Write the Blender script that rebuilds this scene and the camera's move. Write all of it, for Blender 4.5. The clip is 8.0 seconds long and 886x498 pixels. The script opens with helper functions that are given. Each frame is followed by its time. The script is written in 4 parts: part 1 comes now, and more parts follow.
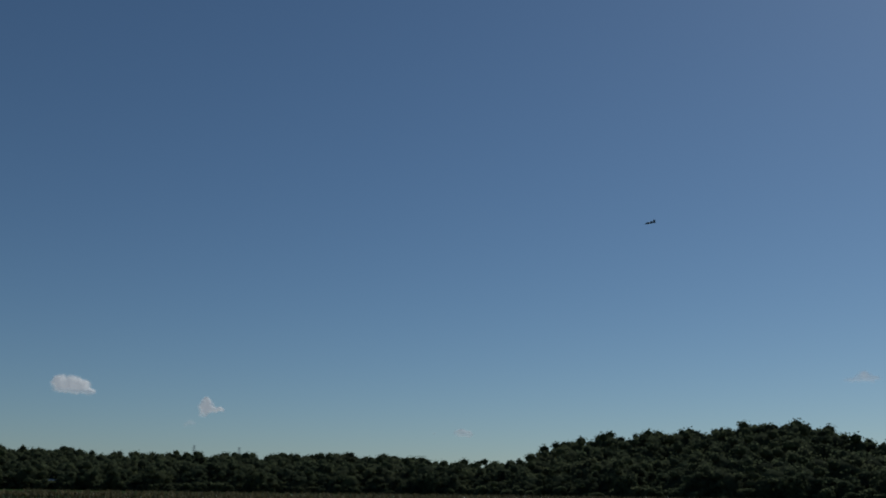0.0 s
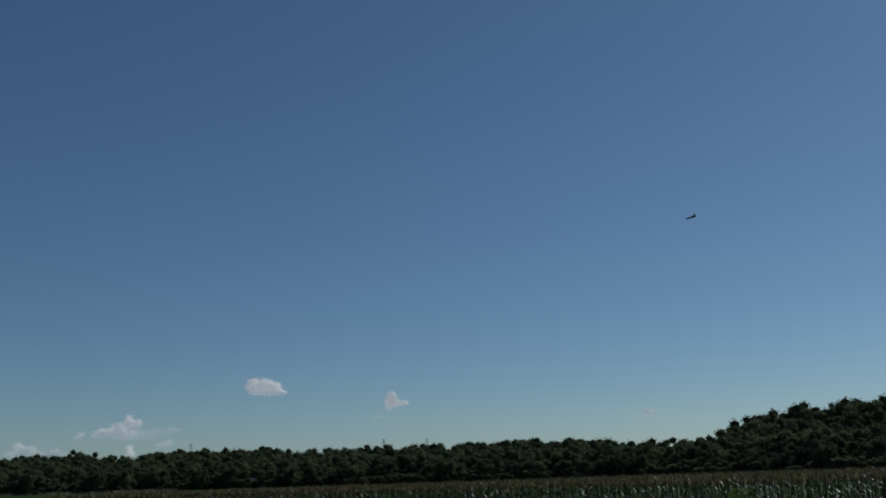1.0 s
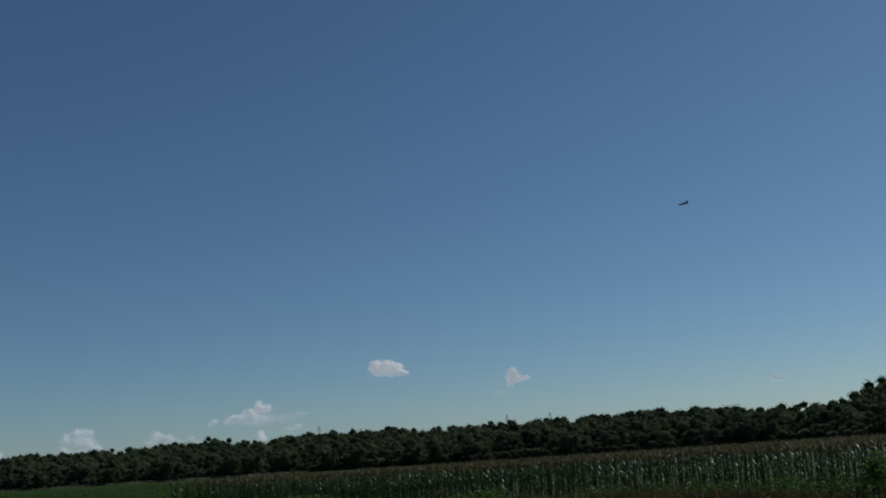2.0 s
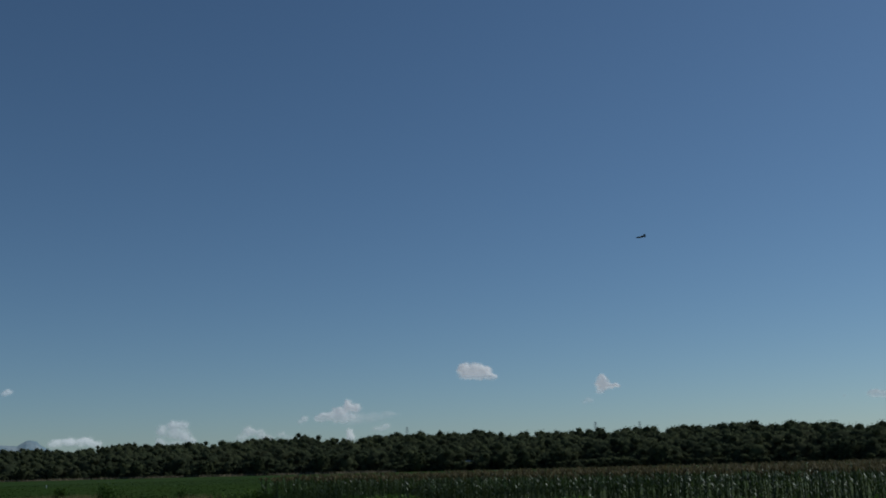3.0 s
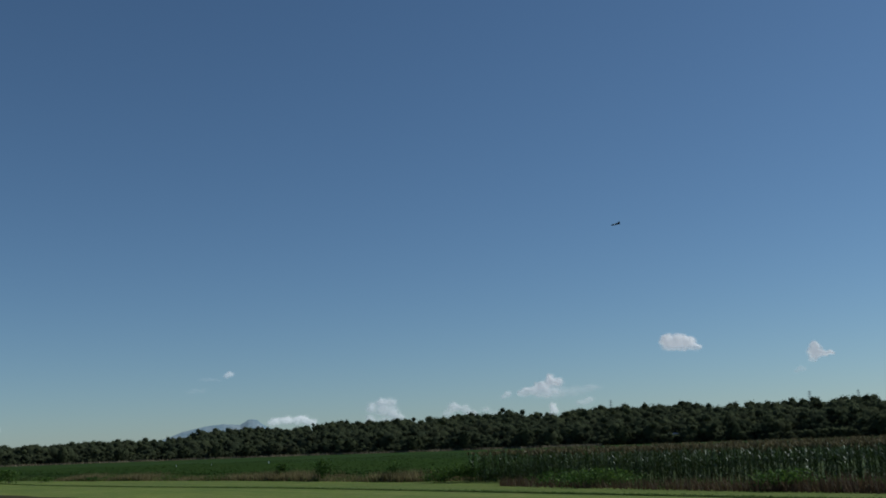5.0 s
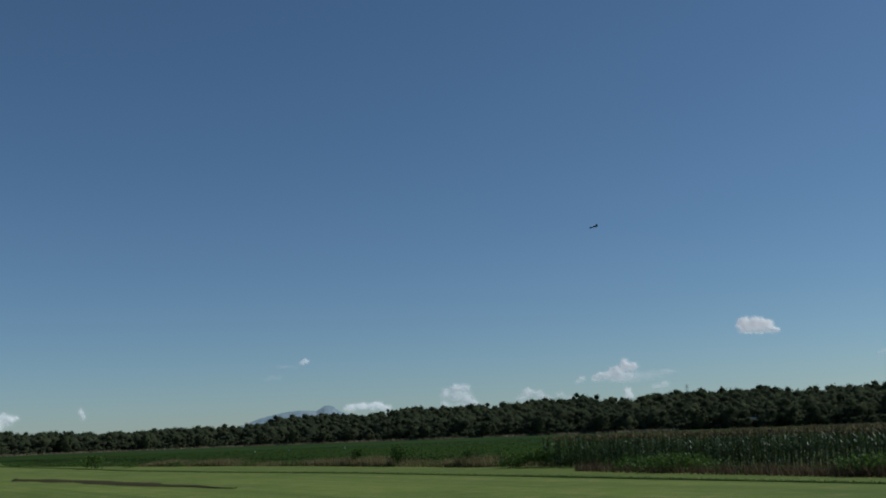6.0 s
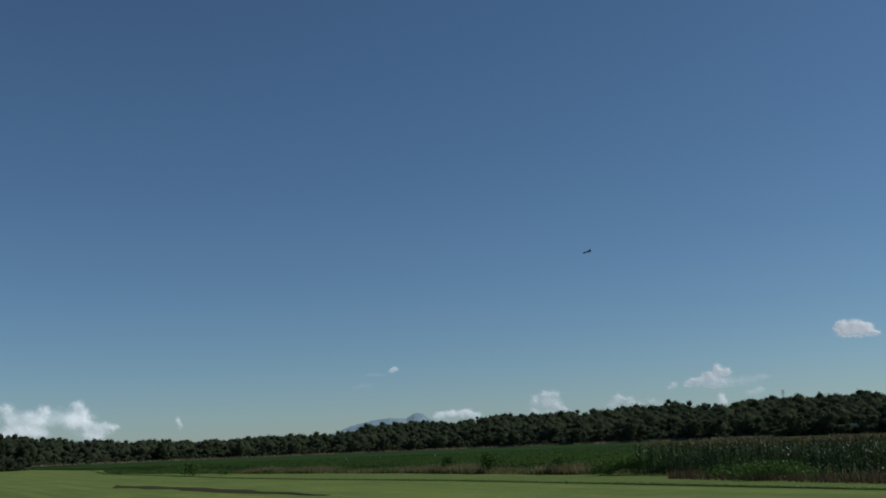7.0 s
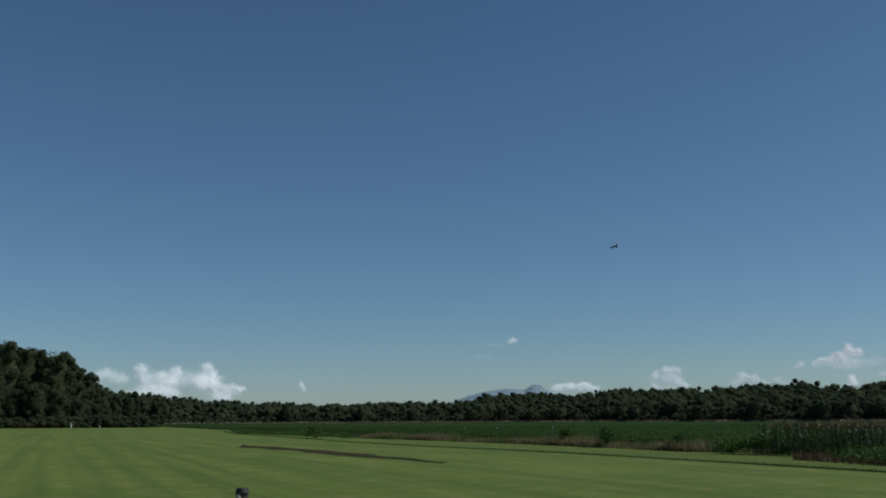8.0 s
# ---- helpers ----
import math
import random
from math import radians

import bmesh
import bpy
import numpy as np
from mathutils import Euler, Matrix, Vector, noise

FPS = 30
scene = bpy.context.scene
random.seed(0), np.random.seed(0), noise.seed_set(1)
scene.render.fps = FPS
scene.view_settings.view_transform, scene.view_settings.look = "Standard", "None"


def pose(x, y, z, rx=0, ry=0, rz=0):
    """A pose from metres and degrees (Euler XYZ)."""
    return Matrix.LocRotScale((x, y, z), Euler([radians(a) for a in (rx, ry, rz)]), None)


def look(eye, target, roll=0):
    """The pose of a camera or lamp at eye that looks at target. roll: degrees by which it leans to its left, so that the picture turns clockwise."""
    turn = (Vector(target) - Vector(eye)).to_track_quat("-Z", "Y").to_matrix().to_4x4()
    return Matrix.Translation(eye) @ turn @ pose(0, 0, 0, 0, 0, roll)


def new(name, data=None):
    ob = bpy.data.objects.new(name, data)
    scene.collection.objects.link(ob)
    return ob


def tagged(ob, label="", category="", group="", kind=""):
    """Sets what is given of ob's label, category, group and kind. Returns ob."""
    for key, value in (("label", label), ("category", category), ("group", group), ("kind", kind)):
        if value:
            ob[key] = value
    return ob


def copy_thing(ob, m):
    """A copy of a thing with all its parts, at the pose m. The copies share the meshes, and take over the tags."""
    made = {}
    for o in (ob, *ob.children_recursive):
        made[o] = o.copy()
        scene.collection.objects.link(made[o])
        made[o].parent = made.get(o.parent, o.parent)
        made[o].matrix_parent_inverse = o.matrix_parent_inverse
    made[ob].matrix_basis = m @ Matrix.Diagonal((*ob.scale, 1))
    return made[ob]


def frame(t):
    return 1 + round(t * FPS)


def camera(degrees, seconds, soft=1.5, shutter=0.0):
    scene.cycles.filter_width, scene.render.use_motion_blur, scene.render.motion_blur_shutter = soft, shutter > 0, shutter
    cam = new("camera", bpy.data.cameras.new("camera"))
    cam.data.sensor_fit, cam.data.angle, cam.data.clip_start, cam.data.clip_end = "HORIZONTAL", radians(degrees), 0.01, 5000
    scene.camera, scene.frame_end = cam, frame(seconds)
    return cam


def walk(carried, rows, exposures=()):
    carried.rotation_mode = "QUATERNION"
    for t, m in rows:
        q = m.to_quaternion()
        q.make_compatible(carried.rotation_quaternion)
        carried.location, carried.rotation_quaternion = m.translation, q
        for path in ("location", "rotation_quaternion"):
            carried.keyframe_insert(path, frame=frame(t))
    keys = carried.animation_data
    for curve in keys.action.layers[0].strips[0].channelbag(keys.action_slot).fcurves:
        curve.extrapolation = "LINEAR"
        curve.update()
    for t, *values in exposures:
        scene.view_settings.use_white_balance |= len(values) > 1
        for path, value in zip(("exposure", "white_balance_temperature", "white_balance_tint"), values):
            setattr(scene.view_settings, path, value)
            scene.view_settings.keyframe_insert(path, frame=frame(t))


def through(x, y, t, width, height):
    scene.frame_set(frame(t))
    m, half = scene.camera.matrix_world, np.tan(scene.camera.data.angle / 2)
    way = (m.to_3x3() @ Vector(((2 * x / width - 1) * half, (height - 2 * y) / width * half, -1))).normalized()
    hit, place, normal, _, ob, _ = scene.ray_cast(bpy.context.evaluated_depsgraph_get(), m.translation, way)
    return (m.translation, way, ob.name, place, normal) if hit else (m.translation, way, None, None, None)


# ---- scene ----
# ---------------------------------------------------------------- camera
EYE = (0.0, 0.0, 2.2)
cam = camera(46.4, 8.0, soft=1.8)

# seconds, yaw, pitch, roll
PATH = [
    (0.0, -48.00, 13.21, 0.84),
    (0.1, -47.06, 12.93, 0.69),
    (0.2, -45.51, 12.17, 0.53),
    (0.3, -44.72, 11.90, 0.37),
    (0.4, -43.53, 12.00, 0.22),
    (0.5, -42.28, 12.28, 0.06),
    (0.6, -41.53, 12.47, -0.31),
    (0.7, -40.62, 12.49, -0.69),
    (0.8, -39.80, 12.42, -1.07),
    (0.9, -39.24, 12.47, -1.45),
    (1.0, -38.42, 12.51, -1.83),
    (1.2, -37.31, 12.12, -2.27),
    (1.3, -36.84, 12.29, -2.50),
    (1.5, -35.25, 11.96, -2.95),
    (1.7, -34.34, 11.91, -3.27),
    (1.8, -33.61, 11.46, -3.44),
    (2.0, -31.97, 11.51, -3.77),
    (2.2, -29.71, 11.83, -3.55),
    (3.3, -26.73, 11.90, -1.42),
    (3.4, -26.95, 11.81, -1.40),
    (3.5, -26.29, 10.11, -1.38),
    (3.6, -25.56, 9.48, -1.30),
    (3.7, -25.02, 9.73, -1.22),
    (3.8, -24.57, 9.55, -1.15),
    (4.0, -23.14, 10.00, -0.99),
    (4.2, -21.04, 9.87, -1.50),
    (4.3, -20.33, 10.00, -1.76),
    (4.5, -18.82, 10.34, -2.27),
    (4.7, -17.72, 10.27, -2.20),
    (4.8, -17.13, 10.45, -2.17),
    (5.0, -15.79, 10.88, -2.10),
    (5.2, -15.02, 10.91, -2.13),
    (6.3, -10.38, 10.14, -2.29),
    (6.5, -9.53, 10.26, -2.31),
    (6.7, -8.72, 10.47, -2.33),
    (6.8, -8.15, 10.54, -2.34),
    (7.0, -6.89, 10.83, -2.36),
    (7.2, -5.82, 10.99, -2.02),
    (7.3, -5.43, 11.21, -1.84),
    (7.5, -3.97, 10.78, -1.49),
    (7.6, -2.69, 10.33, -1.26),
    (7.7, -2.27, 10.17, -1.01),
    (7.8, -1.49, 9.93, -0.77),
    (7.9, -0.63, 9.68, -0.53),
    (8.0, -0.08, 9.38, -0.29),
]


def aim(yaw, pitch, roll):
    return pose(*EYE, 90 + pitch, 0, yaw) @ pose(0, 0, 0, 0, 0, roll)


walk(cam, [(t, aim(a, b, c)) for t, a, b, c in PATH], exposures=[(0.0, -0.38, 5680, 0), (1.5, -0.24, 5680, 0), (3.5, -0.17, 5640, 0), (4.0, -0.03, 5640, 0), (5.0, 0.1, 5630, 0), (8.0, 0.02, 5630, 0)])

# ---------------------------------------------------------------- light
SUN_AZ, SUN_EL = 92.0, 42.0  # clockwise from the y axis; height
sun_way = Vector((math.sin(radians(SUN_AZ)) * math.cos(radians(SUN_EL)), math.cos(radians(SUN_AZ)) * math.cos(radians(SUN_EL)), math.sin(radians(SUN_EL))))
world = bpy.data.worlds.new("sky")
world.use_nodes = True
scene.world = world
wn = world.node_tree.nodes
sky = wn.new("ShaderNodeTexSky")
sky.sky_type, sky.sun_disc = "NISHITA", False
sky.sun_elevation, sky.sun_rotation = radians(SUN_EL), radians(SUN_AZ)
sky.air_density, sky.dust_density, sky.ozone_density, sky.altitude = 1.0, 1.0, 2.7, 1500
wn["Background"].inputs["Strength"].default_value = 0.056
world.node_tree.links.new(sky.outputs[0], wn["Background"].inputs["Color"])
sun = new("sun", bpy.data.lights.new("sun", "SUN"))
sun.data.energy, sun.data.angle, sun.data.color = 2.9, radians(0.5), (1.0, 0.94, 0.85)
sun.matrix_world = look(sun_way * 200, (0, 0, 0))


# ---------------------------------------------------------------- materials
def mat(name, rough=0.8, metal=0.0):
    m = bpy.data.materials.new(name)
    m.use_nodes = True
    b = m.node_tree.nodes["Principled BSDF"]
    b.inputs["Roughness"].default_value, b.inputs["Metallic"].default_value = rough, metal
    return m, m.node_tree.nodes, m.node_tree.links, b


def noise_node(nodes, links, scale, detail=4.0, rough=0.6, coord="Object", stretch=None):
    c = nodes.new("ShaderNodeTexCoord")
    n = nodes.new("ShaderNodeTexNoise")
    n.inputs["Scale"].default_value, n.inputs["Detail"].default_value, n.inputs["Roughness"].default_value = scale, detail, rough
    src = c.outputs[coord]
    if stretch:
        mp = nodes.new("ShaderNodeMapping")
        mp.vector_type = "TEXTURE"
        mp.inputs["Rotation"].default_value, mp.inputs["Scale"].default_value = stretch
        links.new(src, mp.inputs["Vector"])
        src = mp.outputs[0]
    links.new(src, n.inputs["Vector"])
    return n.outputs[0]


def ramp(nodes, links, fac, stops):
    r = nodes.new("ShaderNodeValToRGB")
    while len(r.color_ramp.elements) < len(stops):
        r.color_ramp.elements.new(0.5)
    for e, (p, c) in zip(r.color_ramp.elements, stops):
        e.position, e.color = p, (*c, 1)
    links.new(fac, r.inputs[0])
    return r.outputs[0]


def mix(nodes, links, fac, a, b, blend="MIX"):
    m = nodes.new("ShaderNodeMix")
    m.data_type, m.blend_type = "RGBA", blend
    for sock, val in ((m.inputs[0], fac), (m.inputs[6], a), (m.inputs[7], b)):
        if isinstance(val, bpy.types.NodeSocket):
            links.new(val, sock)
        elif isinstance(val, tuple):
            sock.default_value = (*val, 1)
        else:
            sock.default_value = val
    return m.outputs[2]


def relief(nodes, links, b, height, dist, strength=0.6):
    u = nodes.new("ShaderNodeBump")
    u.inputs["Distance"].default_value, u.inputs["Strength"].default_value = dist, strength
    links.new(height, u.inputs["Height"])
    links.new(u.outputs[0], b.inputs["Normal"])


def two_scale(name, c1, c2, c3, s1, s2, rough=0.85, bump=0.02, metal=0.0):
    """Colour that varies at a large scale s1 and a fine scale s2, with relief."""
    m, n, l, b = mat(name, rough, metal)
    b.inputs["Specular IOR Level"].default_value = 0.05 if rough > 0.88 else 0.4
    big = noise_node(n, l, s1, 5)
    fine = noise_node(n, l, s2, 6, 0.7)
    col = mix(n, l, big, c1, c2)
    l.new(mix(n, l, ramp(n, l, fine, [(0.45, (0, 0, 0)), (0.7, (0.8, 0.8, 0.8))]), col, c3), b.inputs["Base Color"])
    if bump:
        relief(n, l, b, fine, bump)
    return m


def leaf_mat(name, dark, light, dry, rough=0.6, through=0.3, gloss=0.35, grain=0.0, even=0.0):
    """Leaves: tint by plant (attribute tone) and by leaf (island), light that comes through them."""
    m, n, l, b = mat(name, rough)
    b.inputs["Specular IOR Level"].default_value = gloss
    at = n.new("ShaderNodeAttribute")
    at.attribute_name = "tone"
    geo = n.new("ShaderNodeNewGeometry")
    col = mix(n, l, at.outputs["Fac"], dark, light)
    low, high = 0.55 + 0.45 * even, 1.35 - 0.35 * even
    isl = ramp(n, l, geo.outputs["Random Per Island"], [(0.0, (low, low, low)), (0.6, (1, 1, 1)), (1.0, (high, high, high * 0.9))])
    col = mix(n, l, 1.0, col, isl, "MULTIPLY")
    big = ramp(n, l, noise_node(n, l, 0.05, 3), [(0.52, (0, 0, 0)), (0.75, (0.6, 0.6, 0.6))])
    col = mix(n, l, big, col, dry)
    l.new(col, b.inputs["Base Color"])
    if grain:
        fine = noise_node(n, l, grain, 5, 0.75)
        col = mix(n, l, 1.0, col, ramp(n, l, fine, [(0.3, (0.45, 0.45, 0.45)), (0.65, (1.25, 1.25, 1.2))]), "MULTIPLY")
        l.new(col, b.inputs["Base Color"])
        relief(n, l, b, fine, 0.6 / grain, 0.9)
    if through:
        t = n.new("ShaderNodeBsdfTranslucent")
        s = n.new("ShaderNodeMixShader")
        s.inputs[0].default_value = through
        l.new(col, t.inputs["Color"])
        l.new(b.outputs[0], s.inputs[1])
        l.new(t.outputs[0], s.inputs[2])
        l.new(s.outputs[0], n["Material Output"].inputs["Surface"])
    return m


RUNWAY_TURN = math.atan2(0.936, -0.351)  # heading of the mown strip


def lawn_mat(name, base, light, dry, dark):
    m, n, l, b = mat(name, 0.9)
    b.inputs["Specular IOR Level"].default_value = 0.15
    patches = noise_node(n, l, 0.06, 5, 0.6)
    mid = noise_node(n, l, 0.8, 6, 0.7)
    fine = noise_node(n, l, 22.0, 4, 0.75)
    swath = noise_node(n, l, 1.0, 2, 0.5, stretch=((0, 0, RUNWAY_TURN), (70, 1.1, 1)))
    col = mix(n, l, ramp(n, l, patches, [(0.35, (0, 0, 0)), (0.65, (1, 1, 1))]), base, light)
    col = mix(n, l, ramp(n, l, mid, [(0.48, (0, 0, 0)), (0.68, (0.9, 0.9, 0.9))]), col, dry)
    col = mix(n, l, ramp(n, l, swath, [(0.32, (0.6, 0.6, 0.6)), (0.6, (0, 0, 0))]), col, dark)
    streak = noise_node(n, l, 1.0, 5, 0.65, stretch=((0, 0, RUNWAY_TURN), (14, 4.5, 1)))
    col = mix(n, l, ramp(n, l, streak, [(0.3, (0.55, 0.55, 0.55)), (0.5, (0, 0, 0))]), col, dark)
    col = mix(n, l, ramp(n, l, streak, [(0.58, (0, 0, 0)), (0.78, (0.6, 0.6, 0.6))]), col, dry)
    col = mix(n, l, 1.0, col, ramp(n, l, fine, [(0.3, (0.6, 0.6, 0.6)), (0.7, (1.3, 1.3, 1.25))]), "MULTIPLY")
    l.new(col, b.inputs["Base Color"])
    relief(n, l, b, fine, 0.03, 0.7)
    return m


M_LAWN = lawn_mat("mown grass", (0.12, 0.158, 0.026), (0.174, 0.205, 0.036), (0.24, 0.22, 0.066), (0.08, 0.112, 0.019))
M_ROUGH = lawn_mat("longer grass", (0.105, 0.14, 0.023), (0.15, 0.182, 0.031), (0.2, 0.188, 0.056), (0.08, 0.108, 0.018))
M_GROUND = two_scale("field earth", (0.06, 0.085, 0.025), (0.085, 0.095, 0.035), (0.05, 0.05, 0.02), 0.02, 3.0, 0.95, 0.05)
M_DIRT = two_scale("bare earth", (0.044, 0.034, 0.016), (0.062, 0.048, 0.023), (0.042, 0.046, 0.017), 0.6, 6.0, 0.95, 0.05)
M_WOODS = leaf_mat("woodland leaves", (0.08, 0.094, 0.054), (0.116, 0.128, 0.068), (0.12, 0.116, 0.064), 0.9, 0.62, 0.02, even=0.4)
M_CORN = leaf_mat("corn leaves", (0.04, 0.066, 0.018), (0.08, 0.11, 0.03), (0.11, 0.108, 0.04), 0.44, 0.25, 0.27)
M_TASSEL = leaf_mat("corn tassels", (0.1, 0.078, 0.04), (0.17, 0.135, 0.068), (0.12, 0.095, 0.048), 0.8, 0.3, 0.2)
M_WEED = leaf_mat("weed leaves", (0.05, 0.095, 0.018), (0.1, 0.155, 0.03), (0.1, 0.095, 0.04), 0.7, 0.35, 0.15)
M_STRAW = leaf_mat("straw", (0.2, 0.16, 0.1), (0.3, 0.25, 0.17), (0.24, 0.19, 0.12), 0.9, 0.3, 0.1)
M_DRY = leaf_mat("dry weeds", (0.07, 0.042, 0.026), (0.13, 0.09, 0.05), (0.09, 0.085, 0.035), 0.8, 0.3, 0.2)
M_HAY = leaf_mat("pale dry stems", (0.15, 0.12, 0.055), (0.27, 0.22, 0.11), (0.15, 0.15, 0.055), 0.85, 0.35, 0.1)
M_SOY = leaf_mat("soybean leaves", (0.023, 0.042, 0.01), (0.033, 0.055, 0.013), (0.042, 0.055, 0.016), 0.9, 0.15, 0.02)
M_BARK = two_scale("bark", (0.08, 0.06, 0.045), (0.13, 0.105, 0.08), (0.05, 0.04, 0.03), 1.5, 14.0, 0.9, 0.03)
M_POST = two_scale("weathered wood", (0.34, 0.3, 0.25), (0.42, 0.38, 0.33), (0.18, 0.14, 0.11), 6.0, 60.0, 0.85, 0.004)
M_DARK = two_scale("dark stained end", (0.035, 0.028, 0.022), (0.06, 0.05, 0.04), (0.02, 0.016, 0.012), 9.0, 70.0, 0.8, 0.004)
M_WHITE = two_scale("white paint", (0.75, 0.74, 0.7), (0.82, 0.81, 0.78), (0.6, 0.58, 0.54), 2.0, 30.0, 0.6, 0.001)
M_STEEL = two_scale("galvanised steel", (0.25, 0.26, 0.27), (0.34, 0.34, 0.35), (0.18, 0.17, 0.16), 0.4, 5.0, 0.5, 0.0, 0.8)
M_ROOF = two_scale("pale metal roof", (0.34, 0.34, 0.34), (0.4, 0.4, 0.39), (0.28, 0.27, 0.26), 0.5, 8.0, 0.45, 0.0)
M_WALL = two_scale("house boards", (0.3, 0.28, 0.25), (0.36, 0.34, 0.3), (0.24, 0.22, 0.2), 0.5, 9.0, 0.8, 0.004)
M_JET = two_scale("grey airframe paint", (0.035, 0.038, 0.045), (0.05, 0.053, 0.06), (0.025, 0.027, 0.03), 2.0, 25.0, 0.45, 0.0)
M_JET_GLINT = two_scale("pale wing-top glint", (0.72, 0.72, 0.72), (0.78, 0.78, 0.78), (0.65, 0.65, 0.65), 2.0, 25.0, 0.5, 0.0)
M_JET_DARK = two_scale("dark intakes", (0.02, 0.02, 0.022), (0.035, 0.035, 0.036), (0.015, 0.015, 0.015), 2.0, 25.0, 0.4, 0.0)


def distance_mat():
    """A far mountain: woods and rock, a plain backdrop; blue-grey colour and a faint glow paint in the haze of miles of
    air.
    """
    m, n, l, b = mat("haze-tinted mountain", 1.0)
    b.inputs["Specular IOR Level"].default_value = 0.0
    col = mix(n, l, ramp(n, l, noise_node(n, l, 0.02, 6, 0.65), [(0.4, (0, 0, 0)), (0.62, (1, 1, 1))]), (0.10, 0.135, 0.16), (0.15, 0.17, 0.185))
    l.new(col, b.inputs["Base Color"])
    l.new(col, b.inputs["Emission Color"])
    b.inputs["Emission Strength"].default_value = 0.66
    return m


def cloud_mat():
    """Cloud: white, with a glow put in for sunlight scattered inside it, thinning to nothing at its rim."""
    m, n, l, b = mat("cloud", 1.0)
    b.inputs["Specular IOR Level"].default_value = 0.0
    b.inputs["Base Color"].default_value = (0.9, 0.86, 0.85, 1)
    b.inputs["Emission Color"].default_value = (1.0, 0.91, 0.89, 1)
    b.inputs["Emission Strength"].default_value = 0.42
    at = n.new("ShaderNodeAttribute")
    at.attribute_name = "thick"
    through = n.new("ShaderNodeBsdfTranslucent")
    through.inputs["Color"].default_value = (0.9, 0.86, 0.85, 1)
    body = n.new("ShaderNodeMixShader")
    body.inputs[0].default_value = 0.3
    t = n.new("ShaderNodeBsdfTransparent")
    s = n.new("ShaderNodeMixShader")
    l.new(b.outputs[0], body.inputs[1])
    l.new(through.outputs[0], body.inputs[2])
    l.new(at.outputs["Fac"], s.inputs[0])
    l.new(t.outputs[0], s.inputs[1])
    l.new(body.outputs[0], s.inputs[2])
    l.new(s.outputs[0], n["Material Output"].inputs["Surface"])
    return m


M_MOUNTAIN, M_CLOUD = distance_mat(), cloud_mat()


# ---------------------------------------------------------------- mesh helpers
def part(name, bm, material, parent=None, label=""):
    me = bpy.data.meshes.new(name)
    bm.to_mesh(me)
    bm.free()
    me.materials.append(material)
    ob = new(name, me)
    ob.parent = parent
    return tagged(ob, label)


def raw(name, verts, quads, material, parent=None, tone=None, smooth=False, key="tone"):
    """A mesh object from arrays of vertices and of equal faces, with a value for each vertex."""
    verts, quads = np.asarray(verts, np.float32), np.asarray(quads, np.int32)
    me = bpy.data.meshes.new(name)
    k = quads.shape[1]
    me.vertices.add(len(verts))
    me.vertices.foreach_set("co", verts.ravel())
    me.loops.add(quads.size)
    me.loops.foreach_set("vertex_index", quads.ravel())
    me.polygons.add(len(quads))
    me.polygons.foreach_set("loop_start", np.arange(0, quads.size, k, dtype=np.int32))
    me.polygons.foreach_set("loop_total", np.full(len(quads), k, np.int32))
    if smooth:
        me.polygons.foreach_set("use_smooth", np.ones(len(quads), bool))
    if tone is not None:
        me.attributes.new(key, "FLOAT", "POINT").data.foreach_set("value", np.asarray(tone, np.float32))
    me.update(calc_edges=True)
    me.materials.append(material)
    ob = new(name, me)
    ob.parent = parent
    return ob


rng = np.random.default_rng(7)


def bearing(az, r):
    """A place on the plan: degrees to the left of the y axis, and metres."""
    return -math.sin(radians(az)) * r, math.cos(radians(az)) * r


# along the mown strip (s) and across it (w, away from the eye)
ALONG, ACROSS = np.array((-0.351, 0.936)), np.array((0.936, 0.351))
CROP = 39.8
CORN_END = 52.4


def ledge(s):
    """How far across the cut edge of the mown grass lies."""
    return np.interp(s, (60, 78, 101, 125, 177, 262, 270), (31.3, 29.6, 28.0, 28.6, 28.6, 39.0, 40.5))


def verge(s):
    """How far across the weeds begin; the grass runs up to the corn's end in a tongue."""
    return np.interp(s, (28, 40, 44.4, 46.5, 53, 58, 85, 112, 177, 262), (34.2, 35.0, 35.8, 40.2, 41.0, 38.7, 38.7, 35.9, 30.0, 41.0))



def plan(s, w):
    p = ALONG * s + ACROSS * w
    return float(p[0]), float(p[1])


# woods: bearing, distance of their edge, and how high the skyline stands (degrees)
EDGE_AZ = np.array((-82, -70, -62, -55, -50, -42, -34, -26, -18, -8, 0, 6, 11, 14, 17, 26), float)
EDGE_R = np.array((330, 330, 340, 370, 420, 450, 470, 500, 540, 640, 680, 690, 660, 600, 520, 470), float)
SKY_AZ = np.array((-82, -74, -71, -69, -67.6, -65.8, -65.1, -64.3, -62, -60.2, -57.8, -56.3, -54.4, -53.6, -52.3, -50.5, -48.7, -46.7, -45.5, -43.4, -41, -38, -36, -34.5, -32, -30, -28.6, -27, -24.9, -22.7, -20.6, -19.9, -18.5, -17, -15.4, -12, -8.5, -6, -4.2, -2.1, -0.5, 2, 5.6, 8.7, 12.3, 14.6, 16.7, 18, 26), float)
SKY_EL = np.array((2.2, 2.5, 2.75, 3.2, 3.55, 3.72, 3.8, 3.58, 3.3, 3.24, 3.1, 3, 2.5, 2.1, 1.68, 1.55, 1.65, 1.65, 1.83, 1.92, 1.8, 1.78, 1.78, 1.86, 1.76, 1.66, 1.88, 1.88, 1.88, 1.76, 1.6, 1.87, 1.87, 1.68, 1.62, 1.6, 1.5, 1.44, 1.46, 1.27, 0.96, 0.98, 0.83, 0.9, 1.02, 1.29, 1.46, 1.55, 1.7), float)
TREE_H = 14.0


